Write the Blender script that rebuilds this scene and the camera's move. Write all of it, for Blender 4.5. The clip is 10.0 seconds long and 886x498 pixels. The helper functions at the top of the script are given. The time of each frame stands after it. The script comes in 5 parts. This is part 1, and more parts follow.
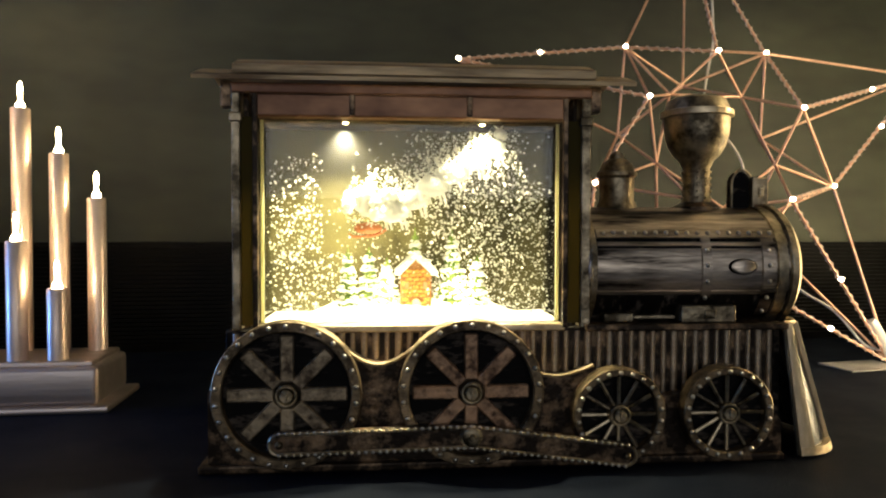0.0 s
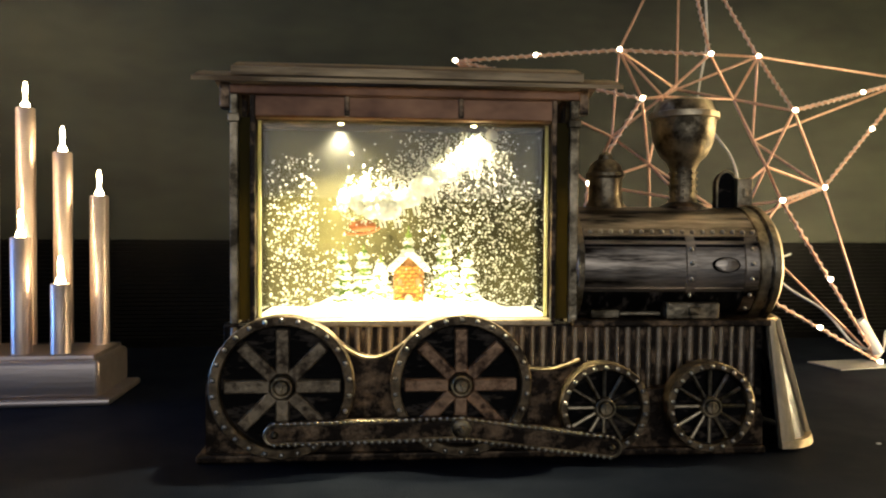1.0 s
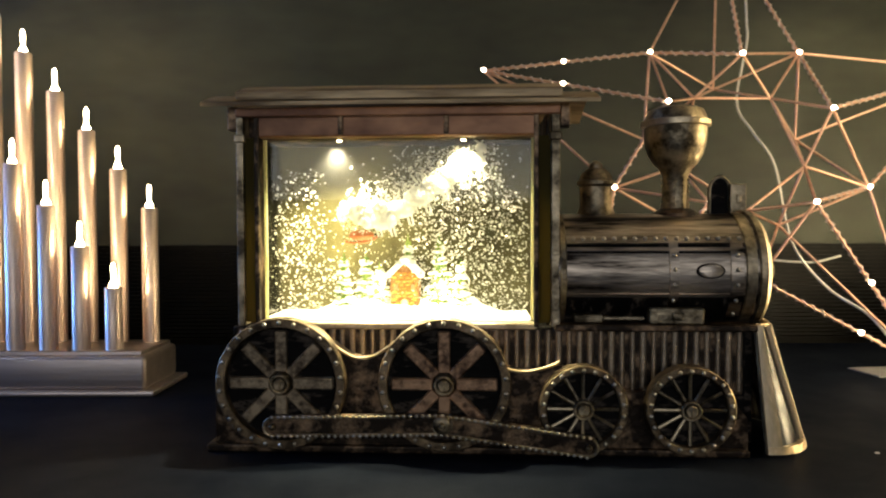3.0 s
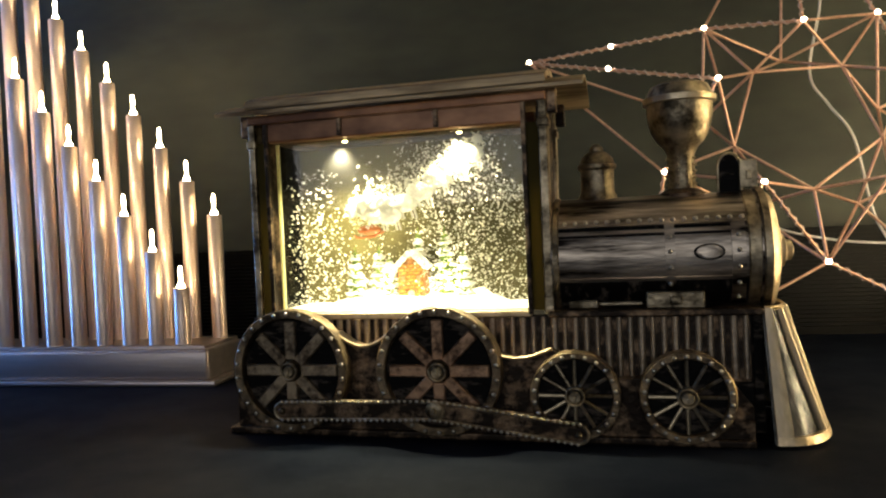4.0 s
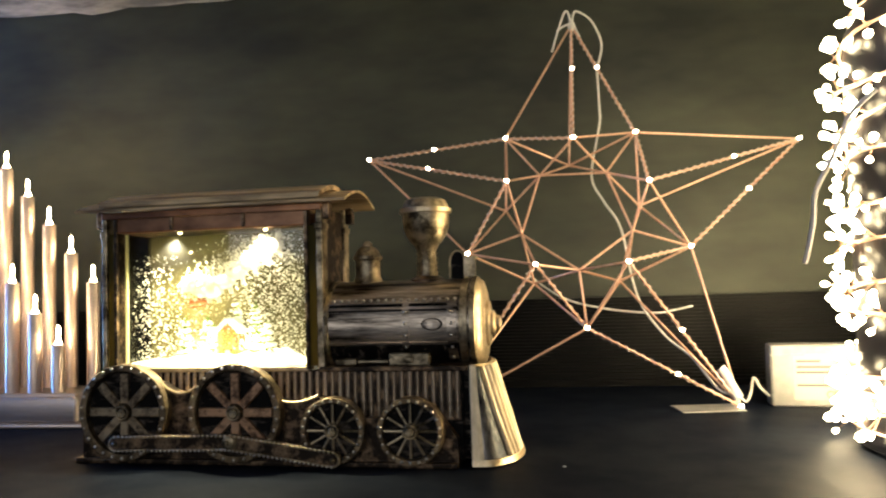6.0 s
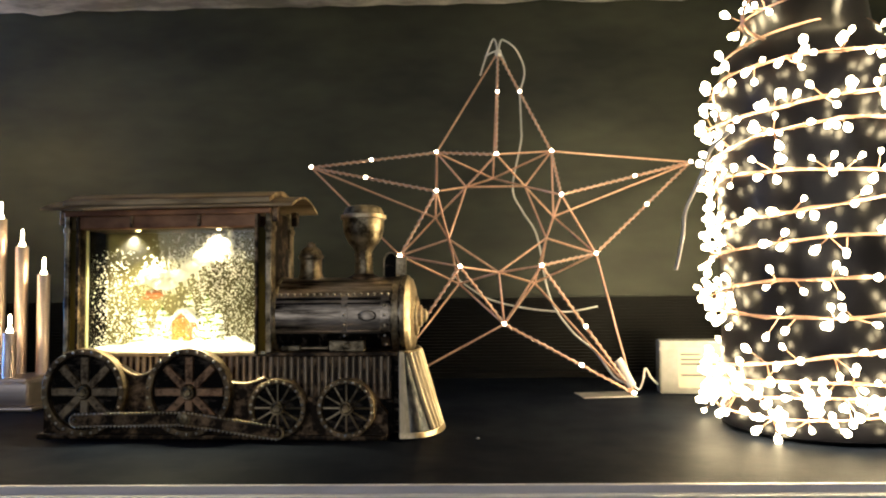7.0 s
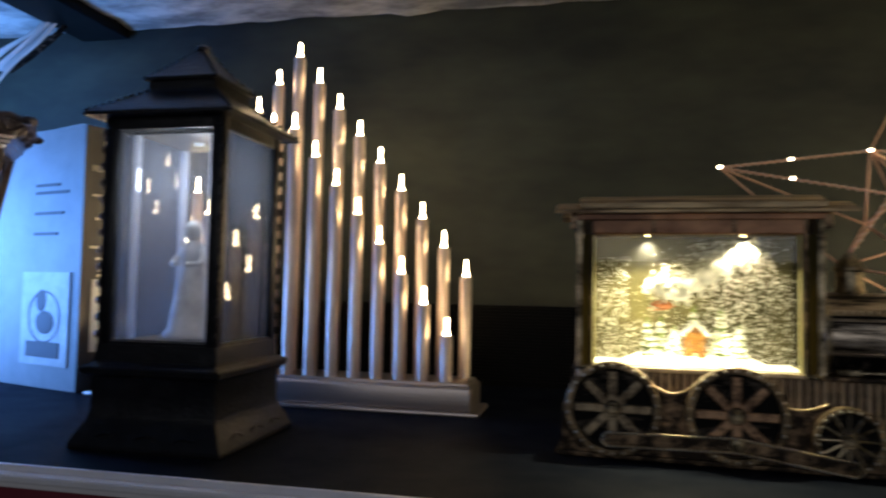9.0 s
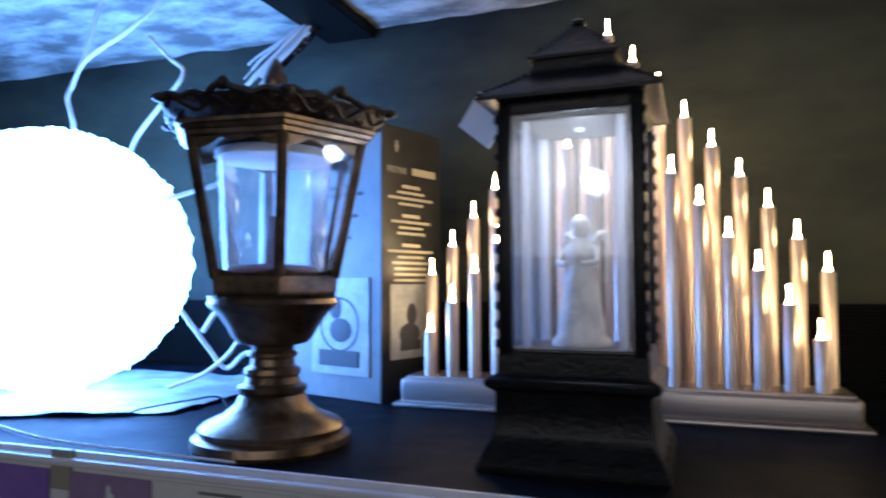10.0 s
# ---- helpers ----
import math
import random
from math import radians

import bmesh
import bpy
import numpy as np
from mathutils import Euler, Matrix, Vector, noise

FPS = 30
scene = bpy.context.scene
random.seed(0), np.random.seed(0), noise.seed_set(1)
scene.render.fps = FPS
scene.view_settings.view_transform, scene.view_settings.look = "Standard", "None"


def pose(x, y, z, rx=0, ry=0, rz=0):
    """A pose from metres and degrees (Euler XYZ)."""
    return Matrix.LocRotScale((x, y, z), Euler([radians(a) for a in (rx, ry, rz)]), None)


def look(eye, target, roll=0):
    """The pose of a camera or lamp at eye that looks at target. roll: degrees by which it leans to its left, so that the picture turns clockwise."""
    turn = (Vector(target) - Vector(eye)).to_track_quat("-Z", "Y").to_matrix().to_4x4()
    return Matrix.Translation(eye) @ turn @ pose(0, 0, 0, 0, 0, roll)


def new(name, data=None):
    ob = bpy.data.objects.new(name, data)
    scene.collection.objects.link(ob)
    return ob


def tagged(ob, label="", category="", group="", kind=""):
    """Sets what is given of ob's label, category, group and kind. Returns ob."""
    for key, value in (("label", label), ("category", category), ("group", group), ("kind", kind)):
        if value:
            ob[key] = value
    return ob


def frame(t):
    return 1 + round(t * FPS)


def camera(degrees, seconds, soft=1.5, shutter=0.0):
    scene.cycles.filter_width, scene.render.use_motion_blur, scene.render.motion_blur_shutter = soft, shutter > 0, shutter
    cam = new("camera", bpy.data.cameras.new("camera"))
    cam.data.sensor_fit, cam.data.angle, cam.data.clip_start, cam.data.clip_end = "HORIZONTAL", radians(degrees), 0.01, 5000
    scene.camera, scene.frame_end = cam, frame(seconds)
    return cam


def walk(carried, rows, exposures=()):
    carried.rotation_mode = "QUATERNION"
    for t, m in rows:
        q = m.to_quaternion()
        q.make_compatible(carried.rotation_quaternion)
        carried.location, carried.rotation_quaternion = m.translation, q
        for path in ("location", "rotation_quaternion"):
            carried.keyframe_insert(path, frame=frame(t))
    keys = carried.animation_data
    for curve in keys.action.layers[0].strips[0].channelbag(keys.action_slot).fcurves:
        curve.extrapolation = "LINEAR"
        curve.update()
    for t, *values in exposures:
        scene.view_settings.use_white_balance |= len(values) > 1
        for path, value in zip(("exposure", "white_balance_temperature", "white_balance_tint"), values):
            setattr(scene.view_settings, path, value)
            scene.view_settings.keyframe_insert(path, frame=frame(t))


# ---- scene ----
cam = camera(64.9, 10.0, soft=2.1, shutter=0.3)
ROWS = [
    (0.0, 0.0033, -0.0013, 0.1299, -7.67, -1.61, -0.12),
    (0.5, 0.0043, -0.0047, 0.1281, -7.48, -1.72, -0.17),
    (1.0, 0.0077, -0.0140, 0.1284, -7.49, -1.56, -0.38),
    (1.5, 0.0148, -0.0262, 0.1291, -6.80, -1.27, -0.64),
    (2.0, 0.0254, -0.0356, 0.1285, -5.97, -1.34, -0.86),
    (2.5, 0.0370, -0.0453, 0.1314, -4.80, -1.28, -0.66),
    (2.7, 0.0472, -0.0441, 0.1347, -3.35, -1.64, -0.33),
    (3.8, 0.1389, -0.0426, 0.1288, 9.90, -1.29, 1.92),
    (4.0, 0.1575, -0.0454, 0.1254, 11.34, -1.21, 2.53),
    (4.5, 0.2081, -0.0589, 0.1261, 15.15, -1.19, 2.98),
    (5.0, 0.2376, -0.0909, 0.1343, 16.65, 0.16, 3.48),
    (5.5, 0.2782, -0.1338, 0.1374, 12.72, 1.73, 2.15),
    (5.9, 0.3040, -0.1643, 0.1439, 8.15, 2.36, 1.55),
    (6.0, 0.3059, -0.1695, 0.1401, 7.19, 2.86, 1.71),
    (6.2, 0.3147, -0.1835, 0.1434, 5.63, 2.78, 1.13),
    (7.3, 0.3121, -0.2659, 0.1341, 1.18, 3.00, 0.80),
    (7.5, 0.2793, -0.2636, 0.1344, 2.32, 2.96, 0.44),
    (7.7, 0.2324, -0.2586, 0.1373, 4.53, 3.17, 0.04),
    (8.0, 0.1621, -0.2540, 0.1427, 6.19, 3.62, -0.15),
    (8.3, 0.1049, -0.2525, 0.1479, 7.36, 3.87, -0.51),
    (8.5, 0.0659, -0.2484, 0.1462, 7.81, 4.02, -0.52),
    (8.7, 0.0351, -0.2444, 0.1433, 8.60, 3.71, -0.79),
    (9.0, -0.0504, -0.2393, 0.1441, 11.74, 2.92, -1.14),
    (9.4, -0.1640, -0.2373, 0.1478, 14.72, 2.31, -1.57),
    (9.5, -0.1718, -0.2378, 0.1429, 15.36, 2.73, -1.44),
    (9.7, -0.2247, -0.2326, 0.1465, 17.21, 2.14, -1.08),
    (10.0, -0.3154, -0.2343, 0.1412, 20.22, 2.94, 0.15),
]
walk(cam, [(t, pose(x, y, z, 90 + pitch, roll, yaw)) for t, x, y, z, yaw, pitch, roll in ROWS],
     [(0.0, 0.0), (2.5, 0.1), (4.0, -0.05), (4.5, -0.1), (5.5, 0.13), (6.0, 0.48), (6.2, 0.62), (6.7, 0.35), (7.3, -0.15), (7.5, -0.12), (8.0, 0.28), (8.5, 0.28), (9.0, -0.5), (9.5, 0.28), (10.0, 0.15)])

# ---- light of the place: dim shop beyond the open front of the shelf ----
world = bpy.data.worlds.new("shop_ambient")
world.use_nodes = True
world.node_tree.nodes["Background"].inputs[0].default_value = (0.36, 0.56, 1.0, 1)
world.node_tree.nodes["Background"].inputs[1].default_value = 0.04
scene.world = world
# Unseen fill panel added low in the aisle for broad highlights on fronts.
aisle = bpy.data.lights.new("aisle_fill_light", "AREA")
aisle.shape, aisle.size, aisle.size_y, aisle.energy, aisle.color = "RECTANGLE", 3.2, 0.7, 11.5, (0.88, 0.88, 0.90)
new("aisle_fill_light", aisle).matrix_world = look((0.0, -2.4, 0.62), (0.0, 0.5, 0.1))


# ---- materials ----
def mat(name, color, rough=0.5, metal=0.0, color2=None, scale=60.0, bump=0.0, bscale=300.0, vary=0.0, stretch=(1, 1, 1), trans=0.0, ior=1.45, emit=None, strength=0.0, detail=4.0, lo=0.4, hi=0.62, rough2=None):
    m = bpy.data.materials.new(name)
    m.use_nodes = True
    nt = m.node_tree
    b = nt.nodes["Principled BSDF"]
    b.inputs["Base Color"].default_value = (*color, 1)
    b.inputs["Roughness"].default_value, b.inputs["Metallic"].default_value = rough, metal
    b.inputs["Transmission Weight"].default_value, b.inputs["IOR"].default_value = trans, ior
    if emit:
        b.inputs["Emission Color"].default_value = (*emit, 1)
        b.inputs["Emission Strength"].default_value = strength
    tc = nt.nodes.new("ShaderNodeTexCoord")
    mp = nt.nodes.new("ShaderNodeMapping")
    mp.inputs["Scale"].default_value = stretch
    nt.links.new(tc.outputs["Object"], mp.inputs["Vector"])
    if color2:
        nz = nt.nodes.new("ShaderNodeTexNoise")
        nz.inputs["Scale"].default_value, nz.inputs["Detail"].default_value = scale, detail
        nz.inputs["Roughness"].default_value = 0.65
        nt.links.new(mp.outputs[0], nz.inputs["Vector"])
        rp = nt.nodes.new("ShaderNodeValToRGB")
        rp.color_ramp.elements[0].position, rp.color_ramp.elements[1].position = lo, hi
        rp.color_ramp.elements[0].color, rp.color_ramp.elements[1].color = (*color, 1), (*color2, 1)
        nt.links.new(nz.outputs["Fac"], rp.inputs["Fac"])
        last = rp.outputs["Color"]
        if vary:
            oi = nt.nodes.new("ShaderNodeObjectInfo")
            hs = nt.nodes.new("ShaderNodeHueSaturation")
            mr = nt.nodes.new("ShaderNodeMapRange")
            mr.inputs["To Min"].default_value, mr.inputs["To Max"].default_value = 1 - vary, 1 + vary
            nt.links.new(oi.outputs["Random"], mr.inputs["Value"])
            nt.links.new(mr.outputs[0], hs.inputs["Value"])
            nt.links.new(last, hs.inputs["Color"])
            last = hs.outputs["Color"]
        nt.links.new(last, b.inputs["Base Color"])
        if rough2 is not None:
            rr = nt.nodes.new("ShaderNodeMapRange")
            rr.inputs["From Min"].default_value, rr.inputs["From Max"].default_value = lo, hi
            rr.inputs["To Min"].default_value, rr.inputs["To Max"].default_value = rough, rough2
            nt.links.new(nz.outputs["Fac"], rr.inputs["Value"])
            nt.links.new(rr.outputs[0], b.inputs["Roughness"])
    if bump:
        bz = nt.nodes.new("ShaderNodeTexNoise")
        bz.inputs["Scale"].default_value, bz.inputs["Detail"].default_value = bscale, 5
        nt.links.new(mp.outputs[0], bz.inputs["Vector"])
        bp = nt.nodes.new("ShaderNodeBump")
        bp.inputs["Strength"].default_value, bp.inputs["Distance"].default_value = bump, 0.002
        nt.links.new(bz.outputs["Fac"], bp.inputs["Height"])
        nt.links.new(bp.outputs[0], b.inputs["Normal"])
    return m


def glow(name, color, strength):
    m = bpy.data.materials.new(name)
    m.use_nodes = True
    nt = m.node_tree
    nt.nodes.clear()
    e, o = nt.nodes.new("ShaderNodeEmission"), nt.nodes.new("ShaderNodeOutputMaterial")
    e.inputs[0].default_value, e.inputs[1].default_value = (*color, 1), strength
    nt.links.new(e.outputs[0], o.inputs[0])
    return m


def translucent(name, color):
    m = bpy.data.materials.new(name)
    m.use_nodes = True
    nt = m.node_tree
    nt.nodes.clear()
    t, d = nt.nodes.new("ShaderNodeBsdfTranslucent"), nt.nodes.new("ShaderNodeBsdfDiffuse")
    x, o = nt.nodes.new("ShaderNodeMixShader"), nt.nodes.new("ShaderNodeOutputMaterial")
    t.inputs[0].default_value = d.inputs[0].default_value = (*color, 1)
    x.inputs[0].default_value = 0.3
    nt.links.new(t.outputs[0], x.inputs[1])
    nt.links.new(d.outputs[0], x.inputs[2])
    nt.links.new(x.outputs[0], o.inputs[0])
    return m


def clear(name, tint=(1, 1, 1), gloss=0.02, haze=0.0):
    m = bpy.data.materials.new(name)
    m.use_nodes = True
    nt = m.node_tree
    nt.nodes.clear()
    t, g = nt.nodes.new("ShaderNodeBsdfTransparent"), nt.nodes.new("ShaderNodeBsdfGlossy")
    f, x, o = nt.nodes.new("ShaderNodeFresnel"), nt.nodes.new("ShaderNodeMixShader"), nt.nodes.new("ShaderNodeOutputMaterial")
    t.inputs[0].default_value = (*tint, 1)
    g.inputs["Roughness"].default_value = gloss
    f.inputs[0].default_value = 1.4
    nt.links.new(f.outputs[0], x.inputs[0])
    nt.links.new(t.outputs[0], x.inputs[1])
    nt.links.new(g.outputs[0], x.inputs[2])
    last = x
    if haze:
        d, y = nt.nodes.new("ShaderNodeBsdfTranslucent"), nt.nodes.new("ShaderNodeMixShader")
        y.inputs[0].default_value = haze
        nt.links.new(x.outputs[0], y.inputs[1])
        nt.links.new(d.outputs[0], y.inputs[2])
        last = y
    nt.links.new(last.outputs[0], o.inputs[0])
    return m


BRONZE_DARK = mat("dark_antique_bronze", (0.022, 0.015, 0.010), 0.45, 0.75, (0.38, 0.255, 0.15), 75, 0.3, 260, lo=0.48, hi=0.72, rough2=0.36)
BRONZE = mat("worn_bronze", (0.060, 0.047, 0.028), 0.40, 0.9, (0.66, 0.54, 0.35), 60, 0.25, 300, lo=0.36, hi=0.66)
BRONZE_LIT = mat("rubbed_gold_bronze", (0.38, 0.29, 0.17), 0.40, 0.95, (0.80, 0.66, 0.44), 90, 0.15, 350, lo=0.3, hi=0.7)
BOILER = mat("brushed_dark_pewter", (0.018, 0.014, 0.011), 0.34, 0.95, (0.84, 0.71, 0.56), 45, 0.15, 200, stretch=(2.2, 2.2, 0.30), lo=0.38, hi=0.70)
BRONZE_PALE = mat("pale_rubbed_bronze", (0.30, 0.24, 0.15), 0.46, 0.55, (0.72, 0.61, 0.42), 55, 0.3, 260, stretch=(1, 1, 0.35), lo=0.32, hi=0.62)
# Worn spokes of the second wheel, a coppery reflection put into their colour.
SPOKE_REFLECT = mat("worn_brown_copper_reflection", (0.085, 0.046, 0.027), 0.45, 0.65, (0.54, 0.33, 0.19), 110, 0.3, 300, lo=0.36, hi=0.56)
SPOKE = mat("brushed_bronze_brown", (0.070, 0.048, 0.030), 0.45, 0.7, (0.46, 0.36, 0.23), 110, 0.3, 300, lo=0.36, hi=0.60)
GLOSSPANEL = mat("glossy_gunmetal", (0.030, 0.034, 0.040), 0.28, 0.9, (0.42, 0.42, 0.41), 70, stretch=(1, 1, 0.4), lo=0.4, hi=0.7)
BLACK = mat("mottled_black", (0.004, 0.0034, 0.0028), 0.6, 0.0, (0.16, 0.125, 0.095), 95, 0.3, 200, stretch=(0.5, 1, 1.4), lo=0.53, hi=0.74)
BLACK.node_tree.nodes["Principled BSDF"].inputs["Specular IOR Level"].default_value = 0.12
FLUTE = mat("rubbed_flute_bronze", (0.17, 0.13, 0.088), 0.42, 0.85, (0.70, 0.57, 0.41), 70, 0.2, 300, lo=0.35, hi=0.7)
RIVET = mat("rubbed_pale_rivet", (0.42, 0.37, 0.29), 0.32, 0.95, (0.80, 0.74, 0.62), 120, lo=0.3, hi=0.7)
RIM = mat("dark_rubbed_rim", (0.050, 0.036, 0.022), 0.42, 0.85, (0.46, 0.34, 0.20), 80, 0.25, 300, lo=0.38, hi=0.72)
HEADER = mat("red_brown_bronze", (0.10, 0.044, 0.024), 0.38, 0.5, (0.40, 0.21, 0.11), 25, 0.2, 200, stretch=(0.5, 1, 1), lo=0.35, hi=0.7)
ROOF = mat("weathered_bronze_roof", (0.12, 0.075, 0.036), 0.48, 0.45, (0.64, 0.48, 0.27), 45, 0.35, 120, stretch=(0.20, 2, 2), lo=0.36, hi=0.60)
SNOW = mat("white_snow_resin", (0.80, 0.80, 0.76), 0.7, 0, (0.9, 0.9, 0.88), 200, 0.5, 500)
FLAKE = mat("white_glitter_flakes", (0.85, 0.84, 0.76), 0.35, 0.0)
PINE = mat("green_pine_resin", (0.06, 0.13, 0.02), 0.6, 0, (0.22, 0.30, 0.05), 300, 0.6, 900)
BRICK = mat("orange_brick_resin", (0.36, 0.14, 0.018), 0.6, 0, (0.52, 0.25, 0.045), 250, 0.4, 600)
MORTAR = mat("brown_mortar_resin", (0.17, 0.070, 0.014), 0.7, 0, (0.24, 0.11, 0.03), 300)
RED = mat("red_sleigh_resin", (0.44, 0.13, 0.03), 0.5, 0, (0.5, 0.16, 0.06), 200)
OLIVE_HAZE = mat("olive_haze_panel", (0.070, 0.061, 0.018), 0.55, 0, (0.110, 0.098, 0.034), 22)
GLASS = clear("clear_pane")
BRIGHTEDGE = translucent("lit_acrylic_edge", (0.95, 0.92, 0.62))
STREAK = translucent("bright_streak_acrylic", (0.70, 0.70, 0.71))
AMBER = translucent("amber_acrylic", (0.17, 0.138, 0.048))
HAZE = clear("hazy_acrylic", (0.97, 0.98, 1.0), 0.04, 0.024)
MISTPANE = clear("misted_lantern_tank", (0.99, 0.99, 1.0), 0.02, 0.028)
# Slight haze in this pane stands in for LED glow inside the tank.
GLOWPANE = clear("glow_hazed_tank_front", (1.0, 0.99, 0.94), 0.02, 0.005)
MILKY = clear("milky_water_tank", (0.95, 0.97, 1.0), 0.06, 0.06)
# Emission in the snow stands in for bright light on the ground.
SNOWGLOW = mat("glowing_snow_resin", (0.85, 0.84, 0.78), 0.6, 0, (0.9, 0.9, 0.86), 200, 0.4, 500, emit=(1.0, 0.93, 0.68), strength=2.2)
ROSE = mat("rose_gold_tube", (0.76, 0.60, 0.50), 0.38, 0.6, (0.82, 0.67, 0.57), 30)
ROSEBASE = mat("brushed_rose_silver_base", (0.50, 0.43, 0.40), 0.38, 0.9, (0.58, 0.50, 0.46), 120, 0.08, 500, stretch=(0.05, 1, 1))
WARM = glow("warm_candle_bulb", (1.0, 0.74, 0.40), 88.0)
WARMLED = glow("warm_star_led", (1.0, 0.80, 0.55), 34.0)
CLUSTER = glow("warm_white_cluster_led", (1.0, 0.80, 0.46), 60.0)
COOL = glow("cool_white_lit_globe", (0.125, 0.35, 1.0), 29.0)
COPPER = mat("copper_rod", (0.62, 0.37, 0.27), 0.38, 0.7, (0.74, 0.48, 0.35), 150)
WIRE = mat("pale_led_wire", (0.62, 0.48, 0.42), 0.4, 0.35)
WHITEWIRE = mat("white_cable", (0.62, 0.61, 0.58), 0.45)
WALL = mat("dark_olive_board", (0.0055, 0.0078, 0.0052), 0.6, 0, (0.058, 0.066, 0.043), 4.5, 0.12, 60, stretch=(0.6, 1, 1.5), lo=0.33, hi=0.76)
RIB = mat("black_ribbed_plastic", (0.0020, 0.0020, 0.0020), 0.42, 0, (0.004, 0.004, 0.0036), 40)
RIB.node_tree.nodes["Principled BSDF"].inputs["Specular IOR Level"].default_value = 0.10
SHELF = mat("black_felt_shelf_cover", (0.0020, 0.0034, 0.0082), 0.60, 0, (0.0082, 0.0105, 0.0160), 14, 0.25, 900, lo=0.35, hi=0.7, rough2=0.52)
SHELF.node_tree.nodes["Principled BSDF"].inputs["Specular IOR Level"].default_value = 0.035
CEIL = mat("crinkled_grey_film", (0.17, 0.17, 0.16), 0.40, 0, (0.56, 0.55, 0.51), 16, 0.8, 22, stretch=(0.6, 1.2, 1))
RAIL = mat("white_price_rail", (0.74, 0.73, 0.76), 0.3, 0, (0.80, 0.79, 0.82), 30)
# Maroon card with the glare on it painted in as lilac.
MAROON_GLARE = mat("maroon_card_in_glare", (0.30, 0.20, 0.36), 0.35, 0, (0.36, 0.25, 0.42), 16)
PURPLE = mat("purple_card", (0.26, 0.14, 0.50), 0.35, 0, (0.32, 0.19, 0.56), 16)
MAROON = mat("maroon_shelf_card", (0.16, 0.022, 0.035), 0.45, 0, (0.20, 0.03, 0.045), 20)
CARD = mat("white_price_card", (0.70, 0.70, 0.70), 0.5, 0, (0.76, 0.76, 0.75), 30)
INK = mat("grey_print", (0.06, 0.06, 0.07), 0.6)
LANTERN = mat("black_painted_plastic", (0.006, 0.006, 0.0075), 0.32, 0.1, (0.018, 0.018, 0.02), 60, 0.3, 250, lo=0.45, hi=0.8)
LANTERN.node_tree.nodes["Principled BSDF"].inputs["Specular IOR Level"].default_value = 0.32
LBRONZE = mat("bronze_painted_plastic", (0.060, 0.042, 0.030), 0.28, 0.7, (0.30, 0.20, 0.125), 35, 0.2, 220, lo=0.35, hi=0.8)
CREST = mat("dark_umber_plastic", (0.016, 0.011, 0.010), 0.36, 0.35, (0.085, 0.058, 0.045), 45, 0.2, 220, lo=0.4, hi=0.8)
ANGEL = mat("white_figurine_resin", (0.44, 0.43, 0.41), 0.5, 0, (0.66, 0.65, 0.61), 60, 0.2, 300)
DARKFIG = mat("dark_red_figurine_resin", (0.11, 0.035, 0.04), 0.5)
BOXGREY = mat("grey_printed_carton", (0.19, 0.20, 0.21), 0.5, 0, (0.24, 0.25, 0.26), 12)
BOXBLACK = mat("black_printed_carton", (0.014, 0.014, 0.015), 0.4, 0, (0.02, 0.02, 0.022), 20)
PRINT = mat("cream_print", (0.36, 0.33, 0.26), 0.5)
PHOTO = mat("grey_printed_photo", (0.30, 0.31, 0.32), 0.4, 0, (0.42, 0.42, 0.42), 30)
VASE = mat("black_gloss_glass", (0.004, 0.004, 0.006), 0.30, 0.0)
VASE.node_tree.nodes["Principled BSDF"].inputs["Specular IOR Level"].default_value = 0.3
SILVER = mat("silver_grey_plastic", (0.20, 0.20, 0.195), 0.4, 0.2, (0.26, 0.26, 0.25), 40)
FLOOR = mat("dark_aisle_floor", (0.06, 0.06, 0.06), 0.5, 0, (0.09, 0.09, 0.09), 4)


# ---- building blocks ----
def thing(name, label, category, m=None, group="", kind=""):
    ob = new(name)
    ob.empty_display_size = 0.02
    if m is not None:
        ob.matrix_world = m
    return tagged(ob, label, category, group, kind)


def part(name, bm, material, parent, label="", smooth=None, m=None):
    me = bpy.data.meshes.new(name)
    bm.to_mesh(me)
    bm.free()
    me.materials.append(material)
    if smooth:
        me.shade_smooth()
        me.set_sharp_from_angle(angle=radians(smooth))
    ob = new(name, me)
    ob.parent = parent
    if m is not None:
        ob.matrix_local = m
    return tagged(ob, label)


def again(ob, parent, m):
    """One more object on the same mesh."""
    o = ob.copy()
    scene.collection.objects.link(o)
    o.parent = parent
    o.matrix_local = m
    return o


def merge(bm, other, m=None):
    if m is not None:
        bmesh.ops.transform(other, matrix=m, verts=other.verts)
    me = bpy.data.meshes.new("tmp")
    other.to_mesh(me)
    other.free()
    bm.from_mesh(me)
    bpy.data.meshes.remove(me)
    return bm


def box(x0, x1, y0, y1, z0, z1, bevel=0.0, seg=2):
    bm = bmesh.new()
    bmesh.ops.create_cube(bm, size=1, matrix=Matrix.Translation(((x0 + x1) / 2, (y0 + y1) / 2, (z0 + z1) / 2)) @ Matrix.Diagonal((x1 - x0, y1 - y0, z1 - z0, 1)))
    if bevel:
        bmesh.ops.bevel(bm, geom=bm.edges[:], offset=bevel, segments=seg, affect="EDGES", profile=0.5)
    return bm


def boxes(*specs):
    bm = bmesh.new()
    for s in specs:
        merge(bm, box(*s))
    return bm


